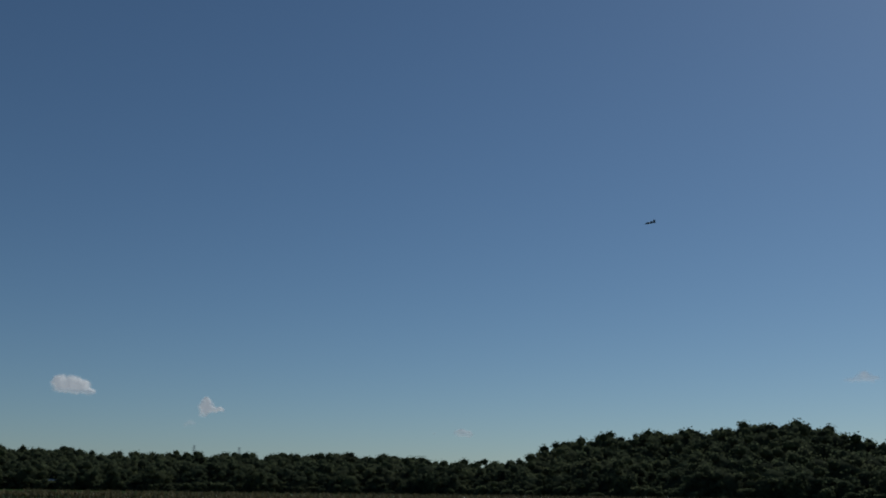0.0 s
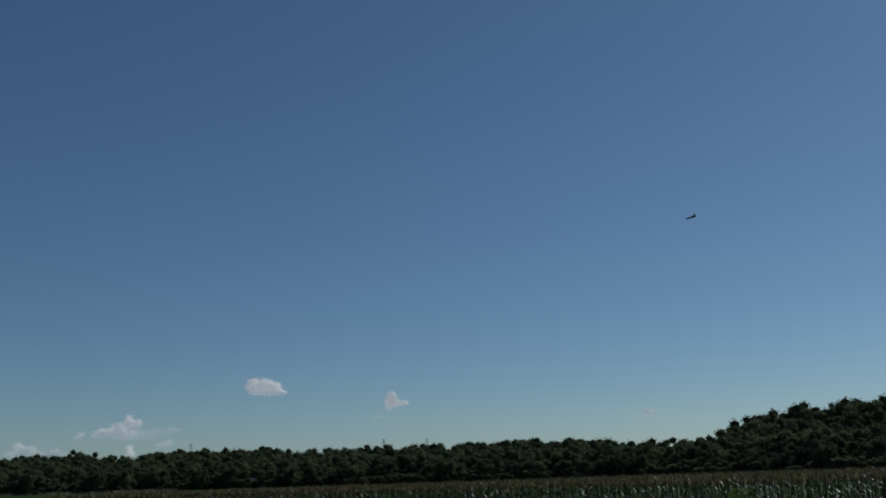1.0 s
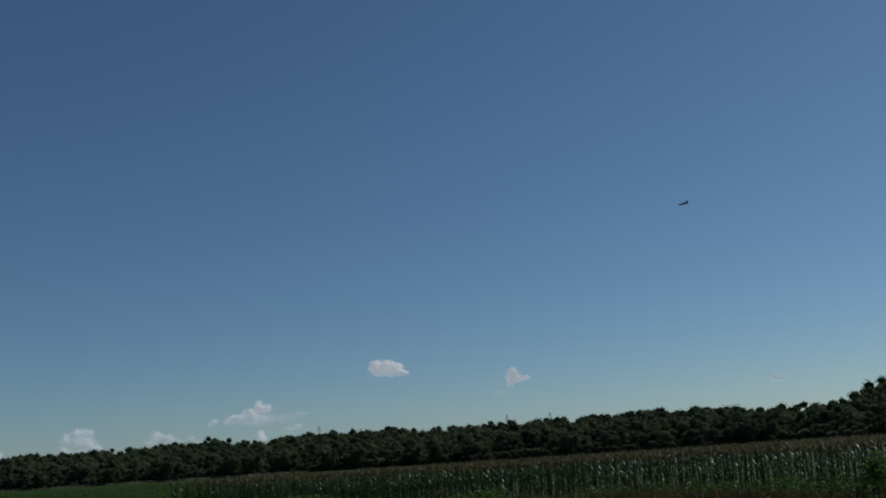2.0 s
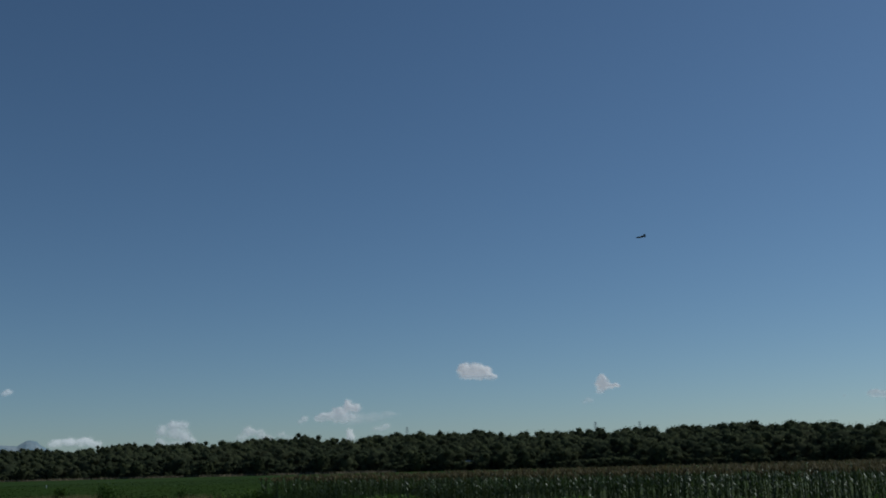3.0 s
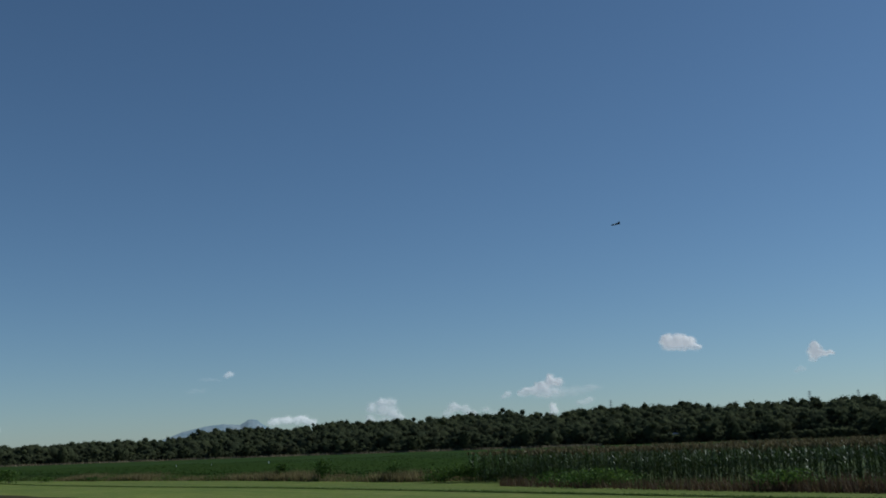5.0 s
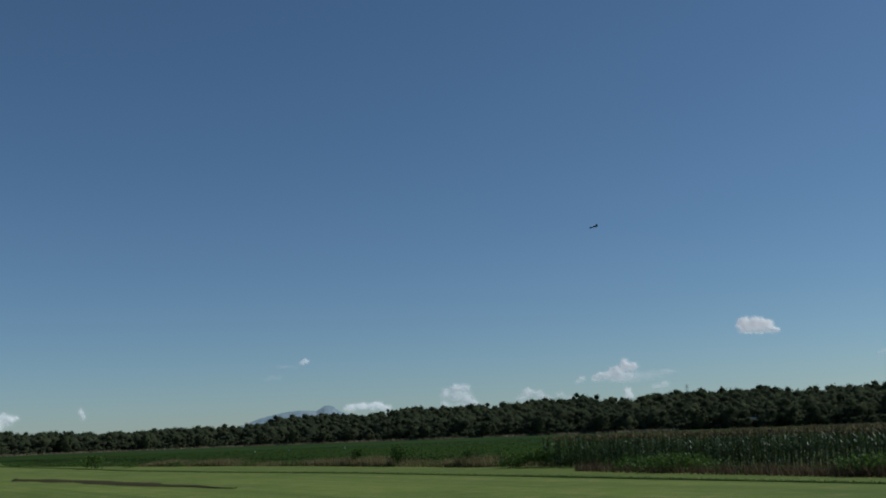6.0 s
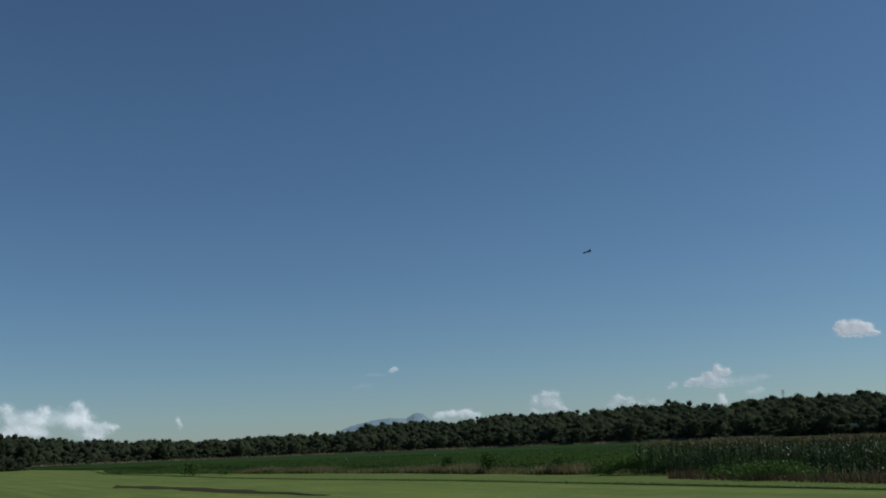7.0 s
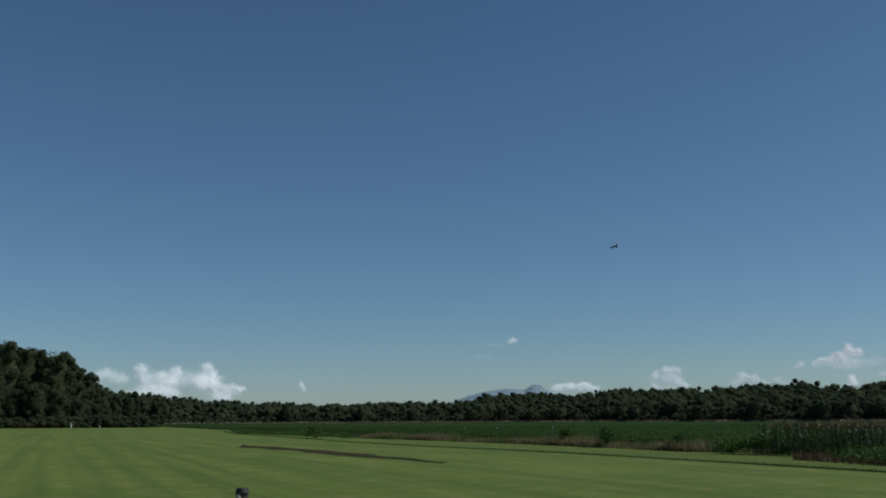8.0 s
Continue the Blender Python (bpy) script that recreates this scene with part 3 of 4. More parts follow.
def build_rough_field():
    """Uncut grass between the end of the lawn and the trees."""
    r = np.random.default_rng(14)
    azs, ks = np.arange(12.5, 34, 0.25), np.linspace(0, 1, 12)
    a, k = np.meshgrid(azs, ks, indexing="ij")
    d = 398 + (np.minimum(edge_r(a), 620) - 12 - 398) * k
    z = np.where((k == 0), -0.05, 0.55 + 0.22 * r.standard_normal(a.shape))
    v = np.stack([-np.sin(np.radians(a)) * d, np.cos(np.radians(a)) * d, z], -1).reshape(-1, 3)
    n = len(ks)
    i, j = np.meshgrid(np.arange(len(azs) - 1), np.arange(n - 1), indexing="ij")
    q = np.stack([i * n + j, i * n + j + 1, (i + 1) * n + j + 1, (i + 1) * n + j], -1).reshape(-1, 4)
    ob = raw("rough_grass_field", v, q, M_SOY, tone=r.random(len(v)))
    tagged(ob, "uncut dark green grass at the end of the lawn", "grass", kind="stuff")
    m = 12000
    az = r.uniform(12.5, 34, m)
    d = 398 + (np.minimum(edge_r(az), 620) - 12 - 398) * r.random(m) ** 2
    base = np.stack([-np.sin(np.radians(az)) * d, np.cos(np.radians(az)) * d, np.full(m, 0.2)], -1)
    v, q = blades(m, base, r.uniform(0.4, 0.9, m), r.uniform(0.1, 0.6, m), 0.25, r, 0.3, 1)
    tagged(raw("grass_blades", v, q, M_WEED, ob, tone=np.repeat(r.random(m) * 0.6, 4)), "long dull green grass", kind="stuff")


build_rough_field()


def build_far_strip():
    """Pale dry grass between the crops and the woods."""
    r = np.random.default_rng(15)
    n = 9000
    az = r.uniform(-24, 17, n)
    d = edge_r(az) - r.uniform(5, 16, n)
    base = np.stack([-np.sin(np.radians(az)) * d, np.cos(np.radians(az)) * d, np.zeros(n)], -1)
    v, q = blades(n, base, r.uniform(1.2, 2.2, n), r.uniform(0.1, 0.5, n), 0.6, r, 0.3, 1)
    tagged(raw("dry_grass_strip", v, q, M_STRAW, tone=np.repeat(0.6 + 0.4 * r.random(n), 4)), "strip of pale dry grass before the far woods", "grass", kind="stuff")


build_far_strip()


# ---------------------------------------------------------------- weeds and bushes along the edge
def build_weeds():
    r = np.random.default_rng(17)
    # leafy weeds
    cs, ns, ts = [], [], []
    for k in range(800):
        s = r.uniform(-25, 200)
        corn = s < CORN_END - 1
        w = float(verge(s)) + (r.uniform(1.0, 4.8) if corn else r.uniform(0.3, 3.6))
        if 44.5 < s < 53.5 and w < 42:
            continue
        if not corn and s < 95 and r.random() < 0.55:
            continue
        h = r.uniform(0.35, 0.95) * (1.0 if corn else 0.7) * (0.42 + 0.98 * (0.5 + 0.5 * math.sin(s * 0.4 + 2 * math.sin(s * 0.13))))
        n = int(90 + 110 * h)
        p = r.standard_normal((n, 3)) * np.array((0.45, 0.45, 0)) * (0.5 + h)
        p[:, 2] = np.abs(r.beta(2, 1.5, n)) * h * (1 - 0.35 * np.clip(np.hypot(p[:, 0], p[:, 1]), 0, 1))
        x, y = plan(s, w)
        cs.append(p + np.array((x, y, 0))), ns.append(r.standard_normal((n, 3)) * 0.7 + np.array((0, 0, 0.7))), ts.append(np.full(n, r.random()))
    c = np.concatenate(cs)
    v, q = leaf_quads(c, np.concatenate(ns), 0.105, r)
    tagged(raw("weeds", v, q, M_WEED, tone=np.repeat(np.concatenate(ts), 4)), "tangled green weeds along the crop edge", "weeds", kind="stuff")
    # dry stems in front of them: red-brown before the corn, pale and mixed with green before the beans
    for name, label, s0, s1, n, deep, low, high, wide, material in (
            ("dry_weeds", "dry reddish-brown weeds before the corn", -25, 44.6, 21000, 3.0, 0.2, 0.9, 0.04, M_DRY),
            ("pale_dry_weeds", "pale yellow-brown dry weeds before the soybeans", 53, 125, 40000, 4.6, 0.25, 0.9, 0.055, M_HAY),
            ("green_weed_stems", "dull green weed stems before the soybeans", 53, 230, 20000, 6.0, 0.2, 0.55, 0.06, M_WEED)):
        s = r.uniform(s0, s1, n)
        dense = 0.5 + 0.5 * np.sin(s * 0.33 + np.sin(s * 0.11) * 2)
        w = verge(s) - 0.1 + r.beta(1.2, 1.9, n) * deep
        keep = r.random(n) < 0.35 + 0.65 * dense
        s, w, dense = s[keep], w[keep], dense[keep]
        base = np.stack([ALONG[0] * s + ACROSS[0] * w, ALONG[1] * s + ACROSS[1] * w, np.zeros(len(s))], -1)
        v, q = blades(len(s), base, r.uniform(low, high, len(s)) * (0.7 + 0.5 * dense), r.uniform(0.05, 0.7, len(s)), wide, r, 0.4, 2)
        tagged(raw(name, v, q, material, tone=np.repeat(r.random(len(s)), 6)), label, "weeds", kind="stuff")
    # long grass on the ledge's lip
    n = 15000
    s = r.uniform(-25, 220, n)
    w = ledge(s) + 0.12 * np.sin(s * 0.21) + 0.15 * np.sin(s * 0.057) + r.exponential(0.25, n)
    base = np.stack([ALONG[0] * s + ACROSS[0] * w, ALONG[1] * s + ACROSS[1] * w, np.full(n, 0.06)], -1)
    v, q = blades(n, base, r.uniform(0.04, 0.1, n), r.uniform(0.1, 0.8, n), 0.03, r, 0.4, 2)
    tagged(raw("grass_tufts", v, q, M_WEED, tone=np.repeat(0.5 + 0.5 * r.random(n), 6)), "tufts of longer grass along the cut edge", "grass", kind="stuff")


build_weeds()


def make_bush(label, az, d, height, width, seed, leaves=500, leaf=0.12, material=M_WEED, tone=0.6):
    r = np.random.default_rng(seed)
    root = tagged(new("bush"), label, "bush", group="bushes along the crop edge")
    root.location = (*bearing(az, d), 0)
    n = 9
    base = np.stack([0.08 * r.standard_normal(n), 0.08 * r.standard_normal(n), np.full(n, -0.02)], -1)
    v, q = blades(n, base, r.uniform(0.5, 0.85, n) * height, r.uniform(0.1, 0.5, n), 0.03, r, 0.2, 3)
    raw("stems", v, q, M_BARK, root)
    m = 7
    heads = np.stack([r.uniform(-0.36, 0.36, m) * width, r.uniform(-0.36, 0.36, m) * width, r.uniform(0.35, 0.85, m) * height], -1)
    heads[0] = (0, 0, 0.85 * height)
    p = heads[r.integers(0, m, leaves)] + r.standard_normal((leaves, 3)) * np.array((0.15 * width, 0.15 * width, 0.16 * height))
    p[:, 2] = np.clip(np.abs(p[:, 2]), 0.03, height * 1.05)
    v, q = leaf_quads(p, r.standard_normal((leaves, 3)) * 0.7 + np.array((0, 0, 0.8)), leaf, r)
    raw("foliage", v, q, material, root, tone=np.full(len(v), tone))


make_bush("small dark green sapling standing in the weeds", -6.62, 87, 1.3, 1.0, 31, 520, 0.14, M_WEED, 0.35)
make_bush("dark green leafy sapling standing in the weeds", -8.87, 80, 1.6, 1.5, 32, 800, 0.14, M_WEED, 0.3)
make_bush("slender green sapling in the weeds", -12.75, 72, 1.4, 1.0, 33, 380, 0.11, M_WEED, 0.3)
make_bush("sprawling bright green bush beside the corn", -15.2, 66, 0.95, 2.4, 34, 900, 0.13)
make_bush("bright green bush beside the corn", -16.6, 65, 1.15, 1.6, 35, 700, 0.13)
make_bush("spreading weedy bush at the lawn's edge", 6.95, 127, 1.4, 3.2, 36, 700, 0.2)
make_bush("low weedy bush at the lawn's edge", 5.4, 121, 0.7, 2.2, 37, 300, 0.16)
make_bush("low dark tuft of weeds at the lawn's edge", 3.0, 117, 0.5, 1.6, 41, 220, 0.14, M_WEED, 0.1)
make_bush("yellow-green bush before the corn", -53.6, 38.0, 1.45, 1.2, 38, 700, 0.12, M_WEED, 1.0)
make_bush("bright green bush at the foot of the corn", -24.0, 51.5, 0.9, 2.4, 39, 700)
make_bush("bright green bush at the foot of the corn", -33.5, 43.5, 0.85, 2.6, 40, 700)


# ---------------------------------------------------------------- built things
def build_post():
    """A round wooden post with a dark, split top, close to the eye."""
    root = tagged(new("wooden_post"), "weathered grey wooden post with a dark split top", "post")
    root.location = (*bearing(10.8, 12.0), 0)
    for name, off, fore, top, rad, material in (("post", -0.01, -0.055, 1.4, 0.034, M_POST), ("backing_post", 0.012, 0.0, 1.425, 0.068, M_DARK)):
        bm = bmesh.new()
        bmesh.ops.create_cone(bm, cap_ends=True, segments=14, radius1=rad * 1.1, radius2=rad, depth=top + 0.3, matrix=Matrix.Translation((off, fore, (top - 0.3) / 2)))
        bmesh.ops.bevel(bm, geom=[e for e in bm.edges if all(v.co.z > top - 0.01 for v in e.verts)], offset=0.012, segments=2, affect="EDGES")
        for v in bm.verts:
            v.co += Vector((noise.noise(v.co * 9), noise.noise(v.co * 9 + Vector((5, 0, 0))), 0)) * 0.008
        part(name, bm, material, root)
    bm = bmesh.new()
    bmesh.ops.create_cone(bm, cap_ends=True, segments=12, radius1=0.055, radius2=0.04, depth=0.05, matrix=Matrix.Translation((0.02, -0.02, 1.435)) @ Matrix.Diagonal((1.4, 1.2, 1, 1)))
    for v in bm.verts:
        v.co += Vector((noise.noise(v.co * 30), noise.noise(v.co * 30 + Vector((3, 0, 0))), noise.noise(v.co * 30 + Vector((0, 7, 0))))) * 0.02
    part("cap", bm, M_DARK, root, "dark rotten cap")


def make_marker(az, d, height, width, label):
    root = tagged(new("marker_post"), label, "marker post", group="white markers")
    root.location = (*bearing(az, d), 0)
    bm = bmesh.new()
    bmesh.ops.create_cube(bm, size=1, matrix=Matrix.Translation((0, 0, height / 2 - 0.1)) @ Matrix.Diagonal((width, width * 0.5, height + 0.2, 1)))
    bmesh.ops.bevel(bm, geom=bm.edges[:], offset=width * 0.1, segments=1, affect="EDGES")
    part("board", bm, M_WHITE, root)
    bm = bmesh.new()
    bmesh.ops.create_cone(bm, cap_ends=True, segments=8, radius1=width * 0.2, radius2=width * 0.2, depth=0.5, matrix=Matrix.Translation((0, width * 0.3, 0.1)))
    part("stake", bm, M_POST, root)


build_post()
make_marker(19.5, 377, 1.7, 0.4, "white marker post before the tall trees")
make_marker(18.1, 377, 0.7, 0.35, "low white marker post before the trees")
make_marker(-6.0, 180, 1.05, 0.11, "small white marker in the soybeans")
make_marker(-1.2, 185, 0.95, 0.09, "small white marker in the soybeans")
make_marker(-3.0, 200, 0.85, 0.09, "small white marker in the soybeans")


def make_mast(az, d, height, z):
    root = tagged(new("lattice_mast"), "thin grey lattice mast rising above the woods", "mast", group="masts on the ridge")
    root.location = (*bearing(az, d), z)
    spread = 1.1
    for sx, sy in ((1, 1), (-1, 1), (-1, -1), (1, -1)):
        bm = bmesh.new()
        a, b = Vector((sx * spread, sy * spread, 0)), Vector((sx * 0.25, sy * 0.25, height))
        bmesh.ops.create_cone(bm, cap_ends=True, segments=5, radius1=0.09, radius2=0.06, depth=(b - a).length, matrix=Matrix.Translation((a + b) / 2) @ (b - a).to_track_quat("Z", "Y").to_matrix().to_4x4())
        part("leg", bm, M_STEEL, root)
    for k in range(3):
        bm = bmesh.new()
        bmesh.ops.create_cube(bm, size=1, matrix=Matrix.Translation((0, 0, height * (0.8 + 0.09 * k))) @ Matrix.Diagonal((3.4 - 0.6 * k, 0.22, 0.2, 1)))
        part("cross_arm", bm, M_STEEL, root)


for az in (-34.85, -37.2, -24.6):
    d = float(edge_r(az)) * DEPTH
    make_mast(az, d, TREE_H + 2.0, float(rise(az, d)))


def build_house():
    """A house half hidden in the woods, of which the roof shows."""
    az, d = -27.9, 503.0
    root = tagged(new("house"), "house with a pale metal roof half hidden by trees", "house")
    root.matrix_basis = pose(*bearing(az, d), float(rise(az, d)) - 0.7, 0, 0, az + 12)
    bm = bmesh.new()
    bmesh.ops.create_cube(bm, size=1, matrix=Matrix.Translation((0, 0, -0.5)) @ Matrix.Diagonal((6, 6, 9, 1)))
    part("wall", bm, M_WALL, root)
    bm = bmesh.new()
    pts = [bm.verts.new(p) for x in (-3.4, 3.4) for p in ((x, -3.7, 3.7), (x, 0, 5.6), (x, 3.7, 3.7), (x, 3.7, 3.9), (x, 0, 5.85), (x, -3.7, 3.9))]
    for k in range(6):
        bm.faces.new((pts[k], pts[(k + 1) % 6], pts[6 + (k + 1) % 6], pts[6 + k]))
    bm.faces.new(pts[:6][::-1])
    bm.faces.new(pts[6:])
    part("roof", bm, M_ROOF, root)


build_house()


# ---------------------------------------------------------------- distance
def build_mountain():
    """A long far ridge with a round-topped rocky knob."""
    R = 4600.0
    azs = np.arange(-14, 6.01, 0.05)
    ridge = np.interp(azs, (-14, -9, -6.5, -6.0, -5.7, -5.4, -5.15, -4.95, -4.75, -4.5, -3.6, -2.7, -1.5, -0.6, 0.4, 2, 6), (0.5, 0.9, 1.26, 1.42, 1.58, 1.82, 1.88, 1.86, 1.75, 1.6, 1.66, 1.57, 1.32, 0.97, 0.7, 0.4, 0.2))
    ridge = ridge + 0.012 * np.array([noise.fractal(Vector((a * 6, 0, 0)), 0.6, 2.0, 5) for a in azs])
    vs = []
    for k, f in enumerate(np.linspace(0, 1, 14)):
        h = np.tan(np.radians(ridge)) * R * f + EYE[2]
        d = R - 320 * (1 - f) ** 0.8 + np.array([35 * noise.fractal(Vector((a * 2, f * 3, 1)), 0.7, 2.0, 5) for a in azs]) * (1 - f)
        vs.append(np.stack([-np.sin(np.radians(azs)) * d, np.cos(np.radians(azs)) * d, h], -1))
    vs.append(np.stack([-np.sin(np.radians(azs)) * (R + 150), np.cos(np.radians(azs)) * (R + 150), np.zeros(len(azs))], -1))
    n = len(azs)
    q = [np.stack([k * n + np.arange(n - 1), k * n + np.arange(1, n), (k + 1) * n + np.arange(1, n), (k + 1) * n + np.arange(n - 1)], -1)[:, ::-1] for k in range(14)]
    hill_azs = np.arange(8, 16.01, 0.1)
    crest = np.interp(hill_azs, (8, 10.5, 11.6, 12.4, 13.2, 14.5, 16), (0.3, 0.75, 0.98, 1.04, 0.96, 0.7, 0.3))
    hv = np.concatenate([np.stack([-np.sin(np.radians(hill_azs)) * d, np.cos(np.radians(hill_azs)) * d, np.tan(np.radians(crest)) * d * f + EYE[2] * (f > 0)], -1) for d, f in ((4250, 0), (4350, 0.6), (4500, 1), (4650, 0))])
    m = len(hill_azs)
    hq = np.concatenate([np.stack([k * m + np.arange(m - 1), k * m + np.arange(1, m), (k + 1) * m + np.arange(1, m), (k + 1) * m + np.arange(m - 1)], -1)[:, ::-1] for k in range(3)])
    tagged(raw("distant_hill", hv, hq, M_MOUNTAIN, smooth=True), "far hill behind the woods, tinted blue-grey for haze", "hill", kind="structure")
    tagged(raw("distant_mountain", np.concatenate(vs), np.concatenate(q), M_MOUNTAIN, smooth=True), "far wooded ridge with a round rocky knob, tinted blue-grey for haze", "mountain", kind="structure")


build_mountain()


def make_cloud(label, az, el, puffs, seed, soft=0.6, strength=1.0, rough=0.3, base=0.5, R=4300.0):
    """A cumulus seen from far below: a swelling body whose thickness thins out at its rim and under its base. Puffs: degrees right, up, radius across, radius up."""
    P = np.array(puffs, float)
    pad = 0.35
    x0, x1 = (P[:, 0] - P[:, 2] * 1.5).min() - pad, (P[:, 0] + P[:, 2] * 1.5).max() + pad
    y0, y1 = (P[:, 1] - P[:, 3] * 1.5).min() - pad, (P[:, 1] + P[:, 3] * 1.5).max() + pad
    nx, ny = max(24, int((x1 - x0) / 0.045)), max(20, int((y1 - y0) / 0.045))
    gx, gy = np.meshgrid(np.linspace(x0, x1, nx), np.linspace(y0, y1, ny), indexing="ij")

    def curls(scale, depth, z):
        return np.array([noise.fractal(Vector((a * scale, b * scale, z)), 0.85, 2.1, depth) for a, b in zip(gx.ravel(), gy.ravel())]).reshape(gx.shape)

    billow, fine = curls(2.6, 5, seed), curls(7, 3, seed + 9)
    wx, wy = gx + 0.1 * curls(3.0, 3, seed + 20), gy + 0.1 * curls(3.0, 3, seed + 30)
    body = np.zeros_like(gx)
    for px, py, rx, ry in P:
        q = ((wx - px) / rx) ** 2 + ((wy - py) / ry) ** 2
        body = body + np.exp(-1.6 * q)
    body = 1.25 * (1 - np.exp(-1.25 * body))
    edge = np.clip(body * 2, 0, 1)
    dens = body + (0.45 * rough * billow + 0.05 * fine) * edge
    floor = (P[:, 1] - P[:, 3]).min()
    lift = np.clip((wy - floor) / base, 0, 1)
    thick = np.clip((dens - 0.24) / (soft * 0.95), 0, 1)
    thick = thick * thick * (3 - 2 * thick) * strength * (0.35 + 0.65 * lift)
    unit = R * math.pi / 180
    top = np.clip((gy - floor) / (y1 - 0.35 - floor), 0, 1)
    # the surface leans back towards its top so the sun brightens it
    bulge = unit * ((0.2 * body - 0.9 * top) * float(P[:, 3].mean()) / 0.3 + 0.02 * curls(2.0, 2, seed) * edge)
    v = np.stack([gx * unit, -bulge, gy * unit], -1).reshape(-1, 3)
    i, j = np.meshgrid(np.arange(nx - 1), np.arange(ny - 1), indexing="ij")
    q = np.stack([i * ny + j, (i + 1) * ny + j, (i + 1) * ny + j + 1, i * ny + j + 1], -1).reshape(-1, 4)
    ob = raw("cloud", v, q, M_CLOUD, tone=thick.ravel(), smooth=True, key="thick")
    x, y = bearing(az, R * math.cos(radians(el)))
    ob.matrix_basis = pose(x, y, EYE[2] + R * math.sin(radians(el)), 0, 0, az) @ pose(0, 0, 0, el, 0, 0)
    ob.visible_shadow = False
    tagged(ob, label, "cloud", group="fair-weather clouds")


make_cloud("small bright white cloud with a flat grey base", -28.52, 5.1, [(-0.75, 0.18, 0.42, 0.38), (-0.1, 0.12, 0.55, 0.45), (0.42, -0.02, 0.5, 0.4), (0.9, -0.28, 0.32, 0.2), (-0.2, -0.25, 0.9, 0.24)], 1, 0.55, 1.0, 0.22, 0.4)
make_cloud("small ragged white cloud", -35.33, 4.22, [(0.05, 0.33, 0.28, 0.25), (-0.1, 0.0, 0.45, 0.38), (0.35, -0.1, 0.42, 0.25), (0.75, -0.13, 0.3, 0.14), (-0.1, -0.35, 0.25, 0.2)], 2, 0.7, 0.95, 0.4, 0.3)
make_cloud("tiny pale wisp of cloud", -34.6, 3.35, [(0, 0, 0.26, 0.2), (-0.25, -0.08, 0.2, 0.12)], 3, 0.8, 0.45)
make_cloud("small white cloud scrap", -49.25, 3.12, [(-0.15, 0.05, 0.4, 0.2), (0.25, -0.03, 0.38, 0.17), (0.0, -0.1, 0.5, 0.1)], 4, 0.6, 0.9)
make_cloud("tiny faint speck of cloud", -47.65, 3.07, [(0, 0, 0.18, 0.1)], 17, 0.7, 0.35)
make_cloud("faint small white cloud scrap", -70.15, 6.0, [(0.1, 0.08, 0.42, 0.3), (-0.5, -0.12, 0.5, 0.18), (0.5, -0.1, 0.5, 0.2)], 5, 0.85, 0.75, 0.4)
make_cloud("white heaped cloud with a peaked top", -21.42, 3.7, [(0, -0.15, 0.3, 0.28), (0.32, -0.42, 0.5, 0.28), (-0.5, -0.55, 0.5, 0.34), (-1.2, -0.8, 0.5, 0.26), (-1.6, -0.92, 0.3, 0.18), (-0.2, -0.95, 1.2, 0.3)], 6, 0.75, 0.95, 0.3, 0.7)
make_cloud("thin pale veil trailing from the heaped cloud", -22.8, 2.8, [(-0.6, -0.1, 0.9, 0.4), (0.3, 0.0, 0.9, 0.3), (0.9, 0.15, 0.6, 0.15), (-1.5, -0.2, 0.8, 0.35)], 18, 1.1, 0.27, 0.5)
make_cloud("faint rounded puff of cloud low over the woods", -23.4, 2.25, [(0, 0, 0.45, 0.28), (-0.45, -0.15, 0.4, 0.2)], 19, 0.9, 0.5, 0.4)
make_cloud("small white puff over the woods", -21.5, 1.95, [(0, 0.0, 0.24, 0.3), (0.05, -0.3, 0.28, 0.25)], 7, 0.7, 0.75)
make_cloud("small white puff beside the heaped cloud", -19.0, 2.7, [(0.05, 0.08, 0.22, 0.2), (-0.18, -0.12, 0.25, 0.16)], 20, 0.8, 0.6)
make_cloud("white heaped cloud low over the woods", -16.3, 2.0, [(-0.3, 0.2, 0.35, 0.3), (0.2, 0.12, 0.5, 0.24), (0.55, -0.2, 0.35, 0.28), (-0.6, -0.2, 0.4, 0.3), (0.9, -0.3, 0.3, 0.2)], 8, 0.9, 0.66, 0.35)
make_cloud("faint wisp of cloud low over the woods", -17.8, 1.95, [(0, 0, 0.3, 0.22), (0.5, -0.2, 0.5, 0.2)], 21, 0.9, 0.4)
make_cloud("tall white heaped cloud low over the woods", -12.25, 2.15, [(0.35, 0.45, 0.5, 0.26), (-0.2, 0.42, 0.5, 0.24), (-0.75, 0.1, 0.36, 0.34), (0.5, -0.2, 0.42, 0.34), (0.85, -0.45, 0.35, 0.25), (-0.8, -0.5, 0.36, 0.3), (0.0, 0.0, 0.6, 0.4), (0.1, -0.6, 0.7, 0.2)], 9, 0.95, 0.7, 0.35)
make_cloud("white cloud bank beside the mountain", -7.2, 1.65, [(-0.95, 0.05, 0.4, 0.26), (-0.2, 0.1, 0.6, 0.26), (0.6, 0.12, 0.5, 0.28), (1.1, -0.05, 0.4, 0.2)], 10, 0.7, 0.8)
make_cloud("small white cloud with a thin veil", -3.85, 4.22, [(0, 0, 0.34, 0.2), (0.1, 0.05, 0.2, 0.16)], 11, 0.8, 0.62)
make_cloud("thin grey veil of cloud", -3.1, 4.0, [(0, 0, 0.7, 0.12), (-0.4, 0.05, 0.5, 0.1)], 12, 0.9, 0.14)
make_cloud("thin grey veil of cloud", -2.0, 3.4, [(0, 0, 0.6, 0.14), (0.4, 0.05, 0.4, 0.1)], 22, 0.9, 0.12)
